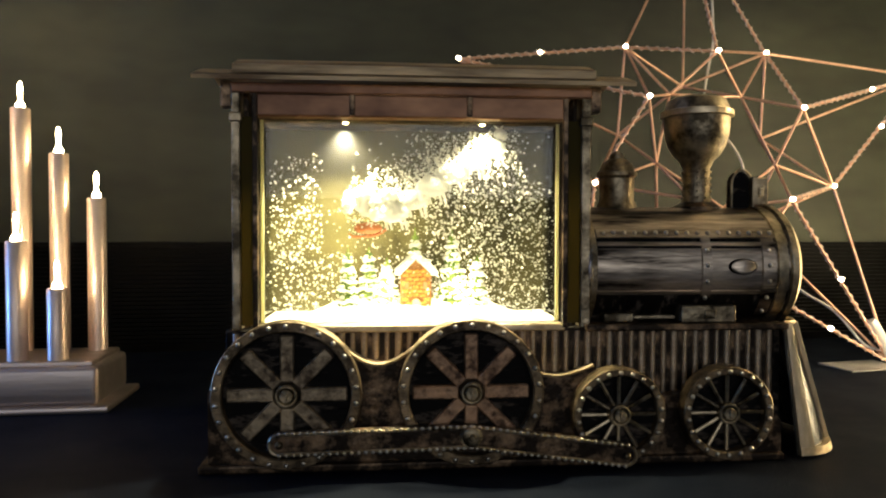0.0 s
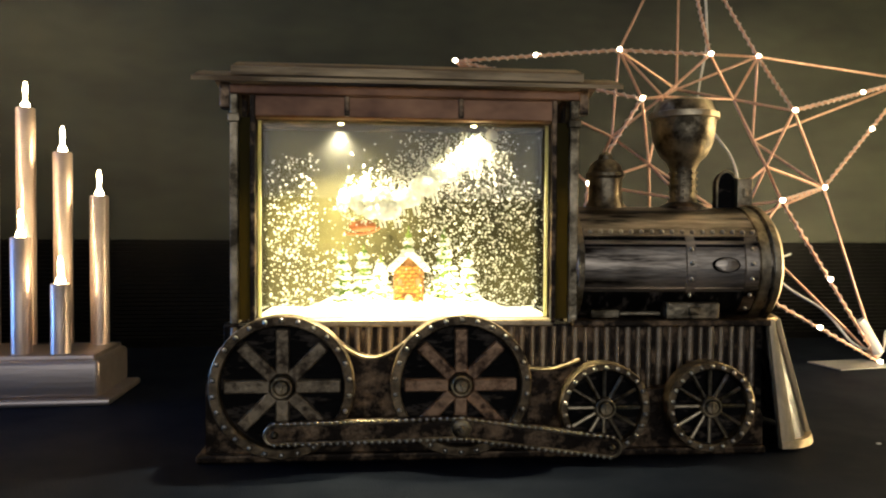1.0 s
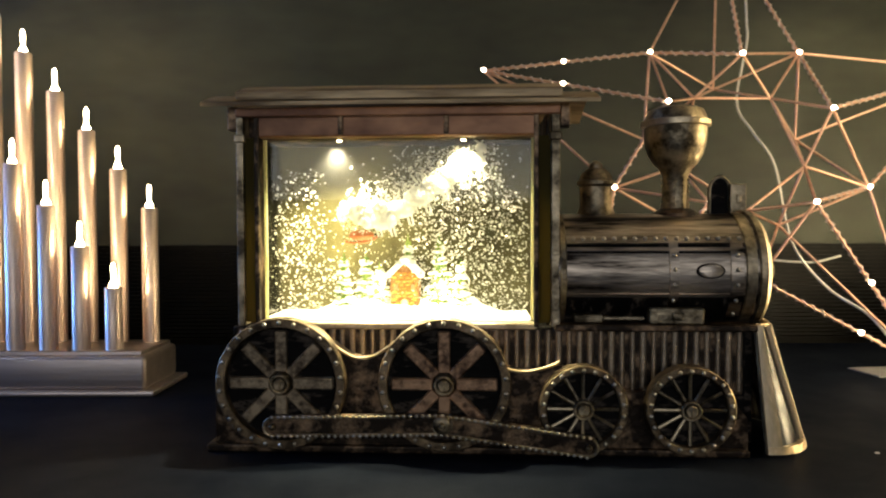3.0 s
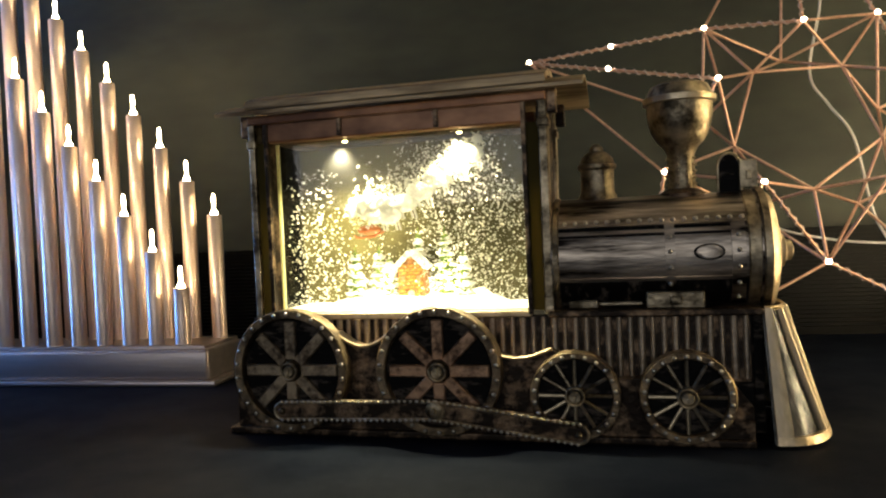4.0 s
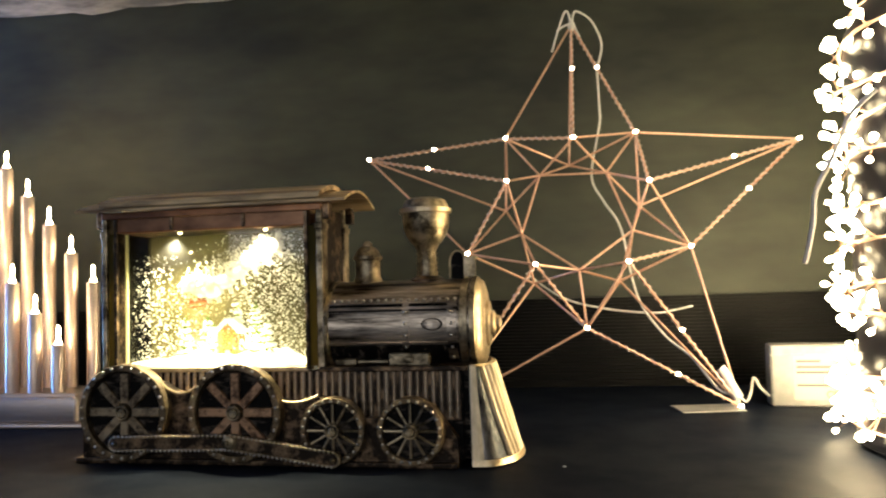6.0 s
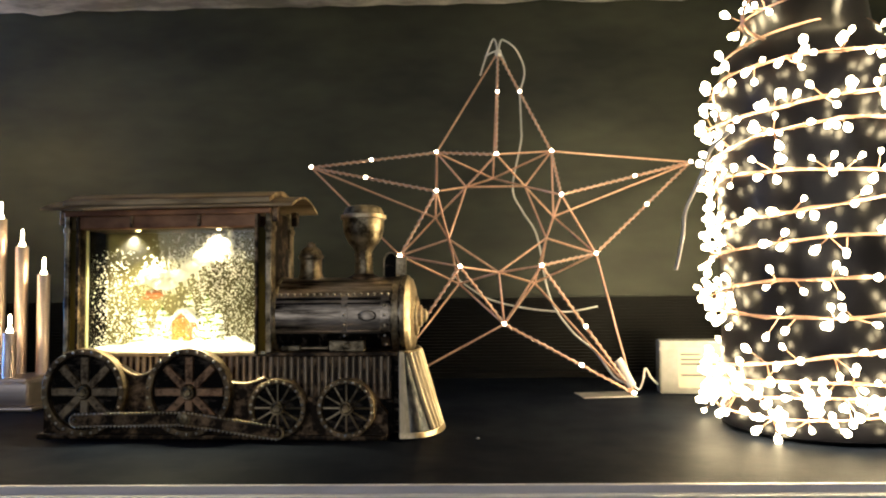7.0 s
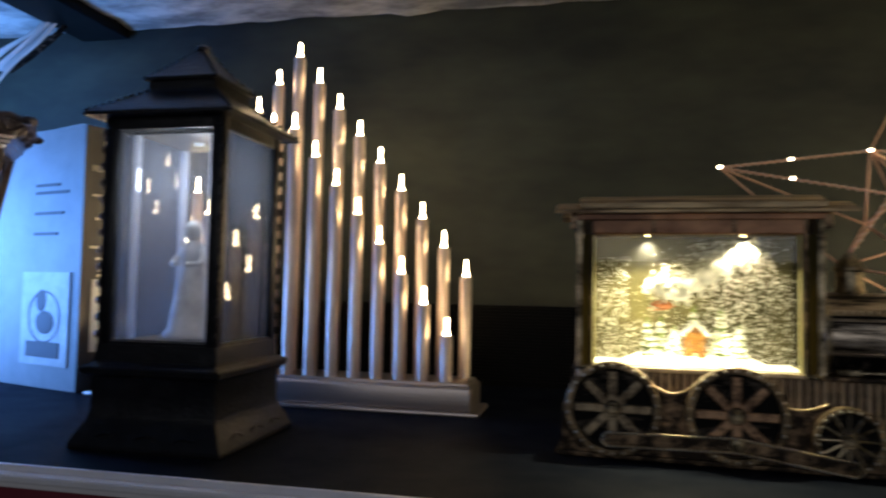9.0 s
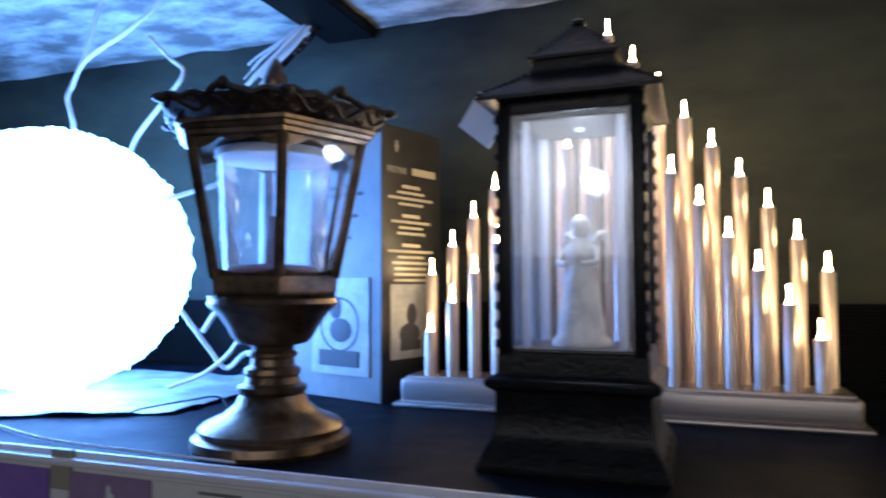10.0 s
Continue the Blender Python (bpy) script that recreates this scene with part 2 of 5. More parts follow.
def lathe(profile, n=32, caps=True, start=0.0, sweep=360.0):
    """Turned shape about z from (radius, height) pairs, listed upwards."""
    bm = bmesh.new()
    full = sweep >= 360
    k = n if full else n + 1
    rings = []
    for r, z in profile:
        rings.append([bm.verts.new((r * math.cos(radians(start + sweep * i / n)), r * math.sin(radians(start + sweep * i / n)), z)) for i in range(k)])
    for a, b in zip(rings, rings[1:]):
        for i in range(n):
            j = (i + 1) % k
            bm.faces.new((a[i], a[j], b[j], b[i]))
    if caps and full:
        bm.faces.new(rings[0][::-1])
        bm.faces.new(rings[-1])
    return bm


def tube(points, r, n=8, r_end=None, closed=False):
    bm = bmesh.new()
    pts = [Vector(p) for p in points]
    up = Vector((0, 0, 1))
    rings = []
    last = None
    for i, p in enumerate(pts):
        d = (pts[min(i + 1, len(pts) - 1)] - pts[max(i - 1, 0)]).normalized()
        if last is None:
            a = d.orthogonal().normalized()
        else:
            a = (last - d * last.dot(d))
            a = a.normalized() if a.length > 1e-6 else d.orthogonal().normalized()
        last = a
        b = d.cross(a)
        rr = r if r_end is None else r + (r_end - r) * i / (len(pts) - 1)
        rings.append([bm.verts.new(p + rr * (a * math.cos(2 * math.pi * k / n) + b * math.sin(2 * math.pi * k / n))) for k in range(n)])
    for a, b in zip(rings, rings[1:]):
        for i in range(n):
            bm.faces.new((a[i], a[(i + 1) % n], b[(i + 1) % n], b[i]))
    bm.faces.new(rings[0][::-1])
    bm.faces.new(rings[-1])
    return bm


def ball(c, r, seg=12, squash=(1, 1, 1)):
    bm = bmesh.new()
    bmesh.ops.create_uvsphere(bm, u_segments=seg, v_segments=max(4, seg // 2 + 1), radius=r, matrix=Matrix.Translation(c) @ Matrix.Diagonal((*squash, 1)))
    return bm


def prism(outline, y0, y1, bevel=0.0):
    """A plate standing in the xz plane, from y0 to y1, from an outline of (x, z)."""
    bm = bmesh.new()
    f = bm.faces.new([bm.verts.new((x, y0, z)) for x, z in outline])
    ext = bmesh.ops.extrude_face_region(bm, geom=[f])
    bmesh.ops.translate(bm, vec=(0, y1 - y0, 0), verts=[v for v in ext["geom"] if isinstance(v, bmesh.types.BMVert)])
    bmesh.ops.recalc_face_normals(bm, faces=bm.faces)
    if bevel:
        bmesh.ops.bevel(bm, geom=bm.edges[:], offset=bevel, segments=1, affect="EDGES")
    return bm


def spline(pts, n=8):
    """A smooth line through points."""
    p = [Vector(q) for q in pts]
    out = []
    for i in range(len(p) - 1):
        a, b, c, d = p[max(i - 1, 0)], p[i], p[i + 1], p[min(i + 2, len(p) - 1)]
        for k in range(n):
            t = k / n
            out.append(0.5 * (2 * b + (c - a) * t + (2 * a - 5 * b + 4 * c - d) * t * t + (3 * b - a - 3 * c + d) * t ** 3))
    out.append(p[-1])
    return out


def text_mesh(name, words, size, material, parent, m):
    cu = bpy.data.curves.new(name, "FONT")
    cu.body, cu.size, cu.extrude = words, size, 0.0002
    tmp = new("tmp", cu)
    me = bpy.data.meshes.new_from_object(tmp.evaluated_get(bpy.context.evaluated_depsgraph_get()))
    bpy.data.objects.remove(tmp)
    me.materials.clear()
    me.materials.append(material)
    ob = new(name, me)
    ob.parent = parent
    ob.matrix_local = m
    return ob


TURN_X = Matrix.Rotation(radians(90), 4, "X")     # z axis to -y: turned parts that face the aisle
TURN_Y = Matrix.Rotation(radians(90), 4, "Y")     # z axis to +x


# ---- the shelf bay ----
def structure(name, bm, material, label, smooth=None):
    return tagged(part(name, bm, material, None, label, smooth), kind="structure")


BACK, FRONT, CEILING_Z, LEFT, RIGHT = 0.77, 0.222, 0.557, -2.2, 2.2
structure("shelf", box(LEFT, RIGHT, FRONT, BACK + 0.02, -0.03, 0.0, 0.002), SHELF, "black felt-covered shop shelf with scuffs")
structure("wall_back", box(LEFT, RIGHT, BACK + 0.004, BACK + 0.03, 0.0, CEILING_Z + 0.05), WALL, "dark olive board closing the back of the shelf")
ribs = bmesh.new()
merge(ribs, box(LEFT, RIGHT, BACK - 0.004, BACK + 0.004, 0.0, 0.116))
for i in range(24):
    z = 0.006 + i * 0.0045
    merge(ribs, prism([(LEFT, z), (RIGHT, z), (RIGHT, z + 0.0028), (LEFT, z + 0.0028)], BACK - 0.0065, BACK - 0.0035))
structure("skirting_back", ribs, RIB, "black finely ribbed plastic strip along the back of the shelf")


def ceiling_film():
    bm = bmesh.new()
    nx, ny = 150, 24
    g = [[bm.verts.new((LEFT + (RIGHT - LEFT) * i / nx, -0.05 + (BACK + 0.05) * j / ny,
          CEILING_Z + 0.007 * noise.noise((i * 0.35, j * 0.5, 2)) + 0.004 * noise.noise((i * 0.9, j * 1.3, 7)))) for j in range(ny + 1)] for i in range(nx + 1)]
    for i in range(nx):
        for j in range(ny):
            bm.faces.new((g[i][j], g[i][j + 1], g[i + 1][j + 1], g[i + 1][j]))
    merge(bm, box(LEFT, RIGHT, -0.05, BACK + 0.03, CEILING_Z + 0.02, CEILING_Z + 0.05))
    return bm


structure("ceiling", ceiling_film(), CEIL, "underside of the upper shelf, crinkled grey film", 50)
structure("beam", box(-0.888, -0.800, 0.30, BACK, CEILING_Z - 0.016, CEILING_Z + 0.02, 0.002), RIB, "dark bracket under the upper shelf between two lengths of film")
structure("wall_left", box(LEFT - 0.03, LEFT, FRONT, BACK + 0.03, -0.03, CEILING_Z + 0.05), WALL, "dark board closing the shelf")
structure("wall_right", box(RIGHT, RIGHT + 0.03, FRONT, BACK + 0.03, -0.03, CEILING_Z + 0.05), WALL, "dark board closing the shelf")
structure("floor", box(-4, 4, -4, FRONT, -1.05, -1.0), FLOOR, "dark shop floor of the aisle")
rail = bmesh.new()
merge(rail, box(LEFT, RIGHT, FRONT - 0.004, FRONT - 0.0005, -0.006, 0.002, 0.0008))
merge(rail, box(LEFT, RIGHT, FRONT - 0.012, FRONT - 0.003, -0.010, -0.003, 0.002))
merge(rail, box(LEFT, RIGHT, FRONT - 0.006, FRONT - 0.001, -0.075, -0.008, 0.001))
structure("trim_price_rail", rail, RAIL, "white plastic price rail along the shelf edge")


# ---- the steam train with the lit snow scene ----
train = thing("train_lantern", "antique bronze steam train ornament with a glowing snow scene inside", "ornament", pose(-0.0295, 0.3665, 0, 0, 0, -3.0))
MID = 0.056                                        # middle of the train's depth


def both(bm_maker):
    """The same pieces on the aisle side and mirrored on the far side."""
    a, b = bm_maker(), bm_maker()
    bmesh.ops.transform(b, matrix=Matrix.Translation((0, 2 * MID, 0)) @ Matrix.Diagonal((1, -1, 1, 1)), verts=b.verts)
    bmesh.ops.reverse_faces(b, faces=b.faces)
    return merge(a, b)


def skirt_outline():
    pts = [(-0.0425, 0.003), (0.276, 0.003), (0.276, 0.022), (0.262, 0.04)]
    for x0, x1, zt, dip in ((0.236, 0.18, 0.045, 0.008), (0.166, 0.128, 0.054, 0.0045), (0.068, 0.030, 0.066, 0.009)):
        pts += [(x0 + (x1 - x0) * k / 10, zt - dip * math.sin(math.pi * k / 10)) for k in range(11)]
    pts += [(-0.030, 0.066), (-0.0425, 0.042)]
    return pts


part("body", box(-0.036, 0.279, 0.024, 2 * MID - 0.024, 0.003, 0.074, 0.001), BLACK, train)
part("skirt", both(lambda: prism(skirt_outline(), 0.011, 0.02)), BRONZE_DARK, train, "sooty skirt plate behind the wheels")
part("foot_rail", boxes((-0.047, 0.276, 0.0065, 2 * MID - 0.0065, 0.0, 0.0045, 0.0012)), BRONZE_DARK, train)


for x0, x1, zt, dip in ((0.166, 0.124, 0.0555, 0.006), (0.068, 0.028, 0.067, 0.010)):
    for y in (0.0095, 2 * MID - 0.0095):
        part("skirt_edge", tube([(x0 + (x1 - x0) * k / 12, y, zt - dip * math.sin(math.pi * k / 12)) for k in range(13)], 0.0012, 6), BRONZE_LIT, train, "rubbed golden edge of the scalloped skirt")
fluted = part("fluted_panel", boxes((-0.033, 0.277, 0.0232, 2 * MID - 0.0232, 0.034, 0.0735)), BRONZE_DARK, train, "vertical fluting rubbed to bronze on its ridges")
flute = None
for i in range(49):
    for y in (0.0235, 2 * MID - 0.0235):
        m = Matrix.Translation((-0.030 + i * 0.00635, y, 0)) @ Matrix.Diagonal((1 + 0.2 * math.sin(i * 2.3), 1, 1, 1))
        if flute is None:
            flute = part("flute", tube([(0, 0, 0.036), (0, 0, 0.0725)], 0.0020, 6), FLUTE, fluted, "", 60, m=m)
        else:
            again(flute, fluted, m)
part("platform", boxes((0.164, 0.284, 0.017, 2 * MID - 0.017, 0.0725, 0.0765, 0.001)), BRONZE_DARK, train)


def ring(r0, r1, y0, y1, n=48):
    """A flat ring that faces the aisle."""
    bm = lathe([(r0, y1), (r0, y0 + 0.0006), (r0 + 0.0006, y0), (r1 - 0.0006, y0), (r1, y0 + 0.0006), (r1, y1)], n, caps=False)
    bmesh.ops.transform(bm, matrix=Matrix.Rotation(radians(-90), 4, "X"), verts=bm.verts)
    bmesh.ops.recalc_face_normals(bm, faces=bm.faces)
    return bm


def dome(x, y, z, r):
    return ball((x, y, z), r, 8, (1, 0.8, 1))


def wheel(r, spokes, flat, x, z, side):
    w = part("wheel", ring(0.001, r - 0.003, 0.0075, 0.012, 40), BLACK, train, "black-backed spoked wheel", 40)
    rim = ring(r - (0.0056 if flat else 0.0044), r, 0.0015, 0.012)
    part("rim", rim, RIM, w, "bronze rim", 40)
    rivets = bmesh.new()
    n = 26 if r > 0.03 else 22
    for k in range(n):
        a = 2 * math.pi * (k + 0.5) / n
        merge(rivets, dome((r - 0.0026) * math.cos(a), 0.0011, (r - 0.0026) * math.sin(a), 0.00145))
    tagged(part("rivets", rivets, RIVET, w, "", 60), kind="stuff")
    for k in range(spokes):
        a = 360 * k / spokes + (0 if flat else 90)
        if flat:
            s = box(0.0068, r - 0.0078, 0.004, 0.0085, -0.0036, 0.0036, 0.0007, 1)
        else:
            s = tube([(0.006, 0.0045, 0), (r - 0.005, 0.0045, 0)], 0.0011, 6)
        bmesh.ops.transform(s, matrix=Matrix.Rotation(radians(a), 4, "Y"), verts=s.verts)
        part("spoke", s, (SPOKE_REFLECT if x > 0.05 else SPOKE) if flat else BRONZE, w)
    hub = ring(0.0042, 0.0060, 0.0005, 0.009, 24)
    merge(hub, ring(0.0005, 0.0036, 0.0, 0.009, 20))
    merge(hub, box(-0.0006, 0.0006, -0.0006, 0.001, -0.0030, 0.0030, 0.0002, 1))
    part("hub", hub, BRONZE, w, "slotted hub cap", 40)
    w.matrix_local = Matrix.Translation((x, 0, z)) if side < 0 else Matrix.Translation((x, 2 * MID, z)) @ Matrix.Rotation(math.pi, 4, "Z")
    return w


for side in (-1, 1):
    for x, z, r, n, flat in ((0.0, 0.0425, 0.0392, 8, True), (0.0977, 0.0425, 0.0392, 8, True), (0.179, 0.0288, 0.0258, 12, False), (0.2406, 0.0288, 0.0258, 12, False)):
        wheel(r, n, flat, x, z, side)


def link(a, b, w):
    """A coupling rod from a to b with round ends, studs along both edges and a sunk middle."""
    (x0, z0), (x1, z1) = a, b
    d = Vector((x1 - x0, z1 - z0))
    ln, ang = d.length, math.atan2(d.y, d.x)
    out = [(ln + w * math.cos(t), w * math.sin(t)) for t in [math.pi * (k / 8 - 0.5) for k in range(9)]] + [(w * math.cos(t), w * math.sin(t)) for t in [math.pi * (k / 8 + 0.5) for k in range(9)]]
    m = Matrix.Translation((x0, 0, z0)) @ Matrix.Rotation(-ang, 4, "Y")
    rod = part("coupling_rod", prism(out, -0.0035, 0.001), BRONZE_DARK, train, "studded coupling rod", m=m)
    edge = bmesh.new()
    for s in (-1, 1):
        merge(edge, tube([(0, -0.0035, s * (w - 0.0010)), (ln, -0.0035, s * (w - 0.0010))], 0.0010, 6))
    for e, t0 in ((0, 0.5), (ln, -0.5)):
        merge(edge, tube([(e + (w - 0.001) * math.cos(math.pi * (t0 + k / 10)), -0.0035, (w - 0.001) * math.sin(math.pi * (t0 + k / 10))) for k in range(11)], 0.0010, 6))
    part("edge_bead", edge, BRONZE, rod)
    studs = bmesh.new()
    n = int(ln / 0.0036)
    for k in range(n + 1):
        for s in (-1, 1):
            merge(studs, dome(ln * k / n, -0.0042, s * (w - 0.0005), 0.0011))
    tagged(part("studs", studs, RIVET, rod, "", 60), kind="stuff")
    return rod


link((-0.003, 0.0185), (0.097, 0.0205), 0.0062)
link((0.097, 0.0205), (0.181, 0.0085), 0.0062)
pins = lathe([(0.0052, 0), (0.0052, 0.004), (0.0035, 0.0052), (0.002, 0.0052), (0.0012, 0.007)], 20)
bmesh.ops.transform(pins, matrix=Matrix.Translation((0.097, -0.003, 0.0212)) @ TURN_X, verts=pins.verts)
for x, z in ((-0.003, 0.0185), (0.181, 0.0085)):
    part("rod_pin", dome(x, -0.0045, z, 0.0022), BRONZE, train, "", 60)
part("crank_pin", pins, BRONZE, train, "", 40)

# cab
for x0, x1 in ((-0.0315, -0.0195), (0.1535, 0.1675)):
    for y0, y1 in ((0.0205, 0.034), (2 * MID - 0.034, 2 * MID - 0.0205)):
        left, near = x0 < 0, y0 < MID
        a0, a1 = (x0, x0 + 0.0045) if left else (x1 - 0.0055, x1)
        post = part("post", box(a0, a1, y0, y1, 0.0745, 0.2085, 0.0008), BRONZE, train, "worn bronze corner post")
        part("collar", box(a0 - 0.001, a1 + 0.001, y0 - 0.001, y1 + 0.001, 0.188, 0.193, 0.0008), BRONZE, post)
        g0, g1 = (a1, x1 - 0.001) if left else (x0 + 0.001, a0)
        part("amber_inset", box(g0, g1, y0 + 0.003, y0 + 0.004, 0.0768, 0.1912) if near else box(g0, g1, y1 - 0.004, y1 - 0.003, 0.0768, 0.1912), AMBER, post, "amber strip lit through by the tank")
        e0, e1 = (g1, g1 + 0.0028) if left else (g0 - 0.0028, g0)
        part("inner_edge", box(e0, e1, y0 + 0.0005 if near else y1 - 0.0045, y0 + 0.0045 if near else y1 - 0.0005, 0.0745, 0.206, 0.0005), BRONZE_DARK, post)
for y0, y1 in ((0.0225, 0.033), (2 * MID - 0.033, 2 * MID - 0.0225)):
    part("header", box(-0.0195, 0.1535, y0, y1, 0.1915, 0.207, 0.001), HEADER, train, "red-brown header beam over the window")
    part("sill", box(-0.0195, 0.1535, y0 - 0.001, y1 + 0.002, 0.0725, 0.0765, 0.001), BRONZE_LIT, train, "golden sill under the window")
part("cornice", box(-0.0315, 0.1675, 0.0195, 0.0228, 0.2035, 0.2092, 0.0008), HEADER, train)
for x in (0.0335, 0.0985):
    part("header_bolt", boxes((x - 0.0015, x + 0.0015, 0.0205, 0.0235, 0.1925, 0.204, 0.0006)), BRONZE_DARK, train)
for x in (0.1600, -0.0295):
    part("cab_end", box(x, x + 0.0055, 0.032, 2 * MID - 0.032, 0.0745, 0.206, 0.0005), BRONZE_DARK, train, "closed end wall of the cab")


def roof():
    bm = bmesh.new()
    n = 14
    for x0, x1, y0, y1, z0, rise, th in ((-0.0295, 0.1680, 0.0145, 2 * MID - 0.0145, 0.2133, 0.010, 0.0045), (-0.0500, 0.190, 0.0115, 2 * MID - 0.0115, 0.2092, 0.0105, 0.0022)):
        lo, hi = [], []
        for k in range(n + 1):
            t = k / n
            y = y0 + (y1 - y0) * t
            z = z0 + rise * math.sin(math.pi * t)
            lo.append([(x0, y, z), (x1, y, z)])
            hi.append([(x0, y, z + th), (x1, y, z + th)])
        v = [[bm.verts.new(p) for p in lo[k] + hi[k]] for k in range(n + 1)]
        for a, b in zip(v, v[1:]):
            bm.faces.new((a[0], a[1], b[1], b[0]))
            bm.faces.new((a[2], b[2], b[3], a[3]))
            bm.faces.new((a[0], b[0], b[2], a[2]))
            bm.faces.new((a[1], a[3], b[3], b[1]))
        bm.faces.new((v[0][0], v[0][2], v[0][3], v[0][1]))
        bm.faces.new((v[n][0], v[n][1], v[n][3], v[n][2]))
    bmesh.ops.recalc_face_normals(bm, faces=bm.faces)
    return bm


part("roof", roof(), ROOF, train, "arched bronze roof with wide thin eaves", 30)
for x in (-0.0345, 0.1705):
    for y in (0.026, 2 * MID - 0.026):
        part("roof_bracket", box(x - 0.003, x + 0.003, y - 0.004, y + 0.004, 0.196, 0.2105, 0.0008), BRONZE_DARK, train)

# the water-filled window and the snow scene in it
for x0, x1 in ((-0.0184, -0.0168), (0.1508, 0.1524)):
    part("tank_edge", box(x0, x1, 0.034, 0.0365, 0.0768, 0.1912), BRIGHTEDGE, train, "bright lit edge of the acrylic tank")
for x in (-0.0188, 0.1528):
    part("tank_side", box(x - 0.0004, x + 0.0004, 0.0365, 0.0745, 0.0768, 0.1912), GLASS, train, "clear side of the water tank").visible_shadow = False
# Opaque panel added; its olive stands in for lit haze in the water.
part("haze_panel", boxes((-0.0192, 0.1532, 0.0745, 0.078, 0.0765, 0.1915)), OLIVE_HAZE, train, "olive panel added for the lit haze in the tank")
pane = part("window_pane", boxes((-0.0172, 0.1512, 0.0345, 0.0358, 0.0768, 0.1912)), GLOWPANE, train, "clear front of the tank")
pane.visible_shadow = False
part("tank_top", boxes((-0.0195, 0.1535, 0.034, 0.078, 0.1915, 0.194)), BRONZE_DARK, train)


def snow_bank():
    """Heaped snow, thickest in the middle, its front face against the pane."""
    bm = bmesh.new()
    nx, ny = 56, 10
    g = []
    for i in range(nx + 1):
        u = i / nx
        heap = min(1.0, max(0.0, (u - 0.14) / 0.12)) * min(1.0, max(0.0, (0.88 - u) / 0.10))
        col = [bm.verts.new((-0.0165 + 0.167 * u, 0.0368, 0.0766))]
        for j in range(ny + 1):
            z = 0.0786 + heap * (0.0050 + 0.0035 * j / ny) + 0.0016 * noise.noise((i * 0.4, j * 0.6, 3)) * (0.4 + heap)
            col.append(bm.verts.new((-0.0165 + 0.167 * u, 0.0372 + 0.0365 * j / ny, z)))
        g.append(col)
    for a, b in zip(g, g[1:]):
        for j in range(ny + 1):
            bm.faces.new((a[j], b[j], b[j + 1], a[j + 1]))
    return bm


part("snow_bank", snow_bank(), SNOWGLOW, train, "white snow ground with glow put into its colour", 60)


def pine(x, y, z, h, r):
    tree = part("tree", tube([(x, y, z - 0.002), (x, y, z + h * 0.9)], 0.0012, 6), BRICK, train, "snow-dusted green pine")
    boughs, caps = bmesh.new(), bmesh.new()
    tiers = 6
    for k in range(tiers):
        zz, rr = z + h * (0.10 + 0.145 * k), r * (1 - k / (tiers + 0.4))
        n = 11
        for i in range(n):
            a = 2 * math.pi * (i + 0.5 * (k % 2)) / n + random.uniform(-0.15, 0.15)
            l = rr * random.uniform(0.8, 1.1)
            tip = Vector((x + l * math.cos(a), y + 0.75 * l * math.sin(a), zz - 0.12 * h * random.uniform(0.5, 1)))
            merge(boughs, tube([(x, y, zz + 0.07 * h), tip], 0.0021, 5, 0.0007))
            for f in ((0.15,) if i % 3 else (0.15, 0.5)):
                mid = tip.lerp(Vector((x, y, zz + 0.07 * h)), f)
                merge(caps, ball(mid + Vector((0, 0, 0.0012)), 0.0019 * random.uniform(0.6, 1.2), 6, (1.3, 1.0, 0.6)))
    merge(boughs, tube([(x, y, z + h * 0.82), (x, y, z + h)], 0.0014, 5, 0.0003))
    part("boughs", boughs, PINE, tree)
    part("snow_caps", caps, SNOW, tree)


for x, y, h, r in ((0.0295, 0.050, 0.040, 0.0090), (0.0525, 0.055, 0.034, 0.0105), (0.0920, 0.057, 0.052, 0.0140), (0.1065, 0.049, 0.036, 0.0085), (0.0700, 0.068, 0.052, 0.0110), (0.0415, 0.066, 0.040, 0.0110)):
    pine(x, y, 0.079, h, r)

house = part("house", prism([(0.0605, 0.080), (0.0790, 0.080), (0.0790, 0.1040), (0.0698, 0.1130), (0.0605, 0.1040)], 0.048, 0.063), MORTAR, train, "tiny orange brick cottage with a snow-laden roof")
brick = None
for row in range(11):
    z = 0.0812 + row * 0.0024
    span = 0.0088 if z < 0.1030 else 0.0088 * (0.1130 - z) / 0.0100
    for k in range(-3, 4):
        x = 0.06975 + (k + 0.5 * (row % 2)) * 0.0042
        if abs(x - 0.06975) > span - 0.0012 or (abs(x - 0.06975) < 0.0030 and z < 0.0905):
            continue
        m = Matrix.Translation((x, 0.0479, z))
        if brick is None:
            brick = part("brick", box(-0.0019, 0.0019, -0.0006, 0.0006, -0.0010, 0.0010, 0.0003, 1), BRICK, house, m=m)
        else:
            again(brick, house, m)
snow_roof = bmesh.new()
for s in (-1, 1):
    merge(snow_roof, tube([(0.0698, 0.0555, 0.1142), (0.0698 + s * 0.0112, 0.0555, 0.1036)], 0.0028, 8))
    for k in range(7):
        merge(snow_roof, ball((0.0698 + s * (0.001 + 0.0016 * k), 0.0470 + 0.001 * (k % 2), 0.1140 - 0.0016 * k), 0.0021, 8, (1.2, 0.8, 0.8)))
merge(snow_roof, prism([(0.0585, 0.1045), (0.0698, 0.1155), (0.0810, 0.1045), (0.0805, 0.1030), (0.0698, 0.1132), (0.0590, 0.1030)], 0.0462, 0.0645))
part("roof", snow_roof, SNOW, house, "snow-laden roof", 60)
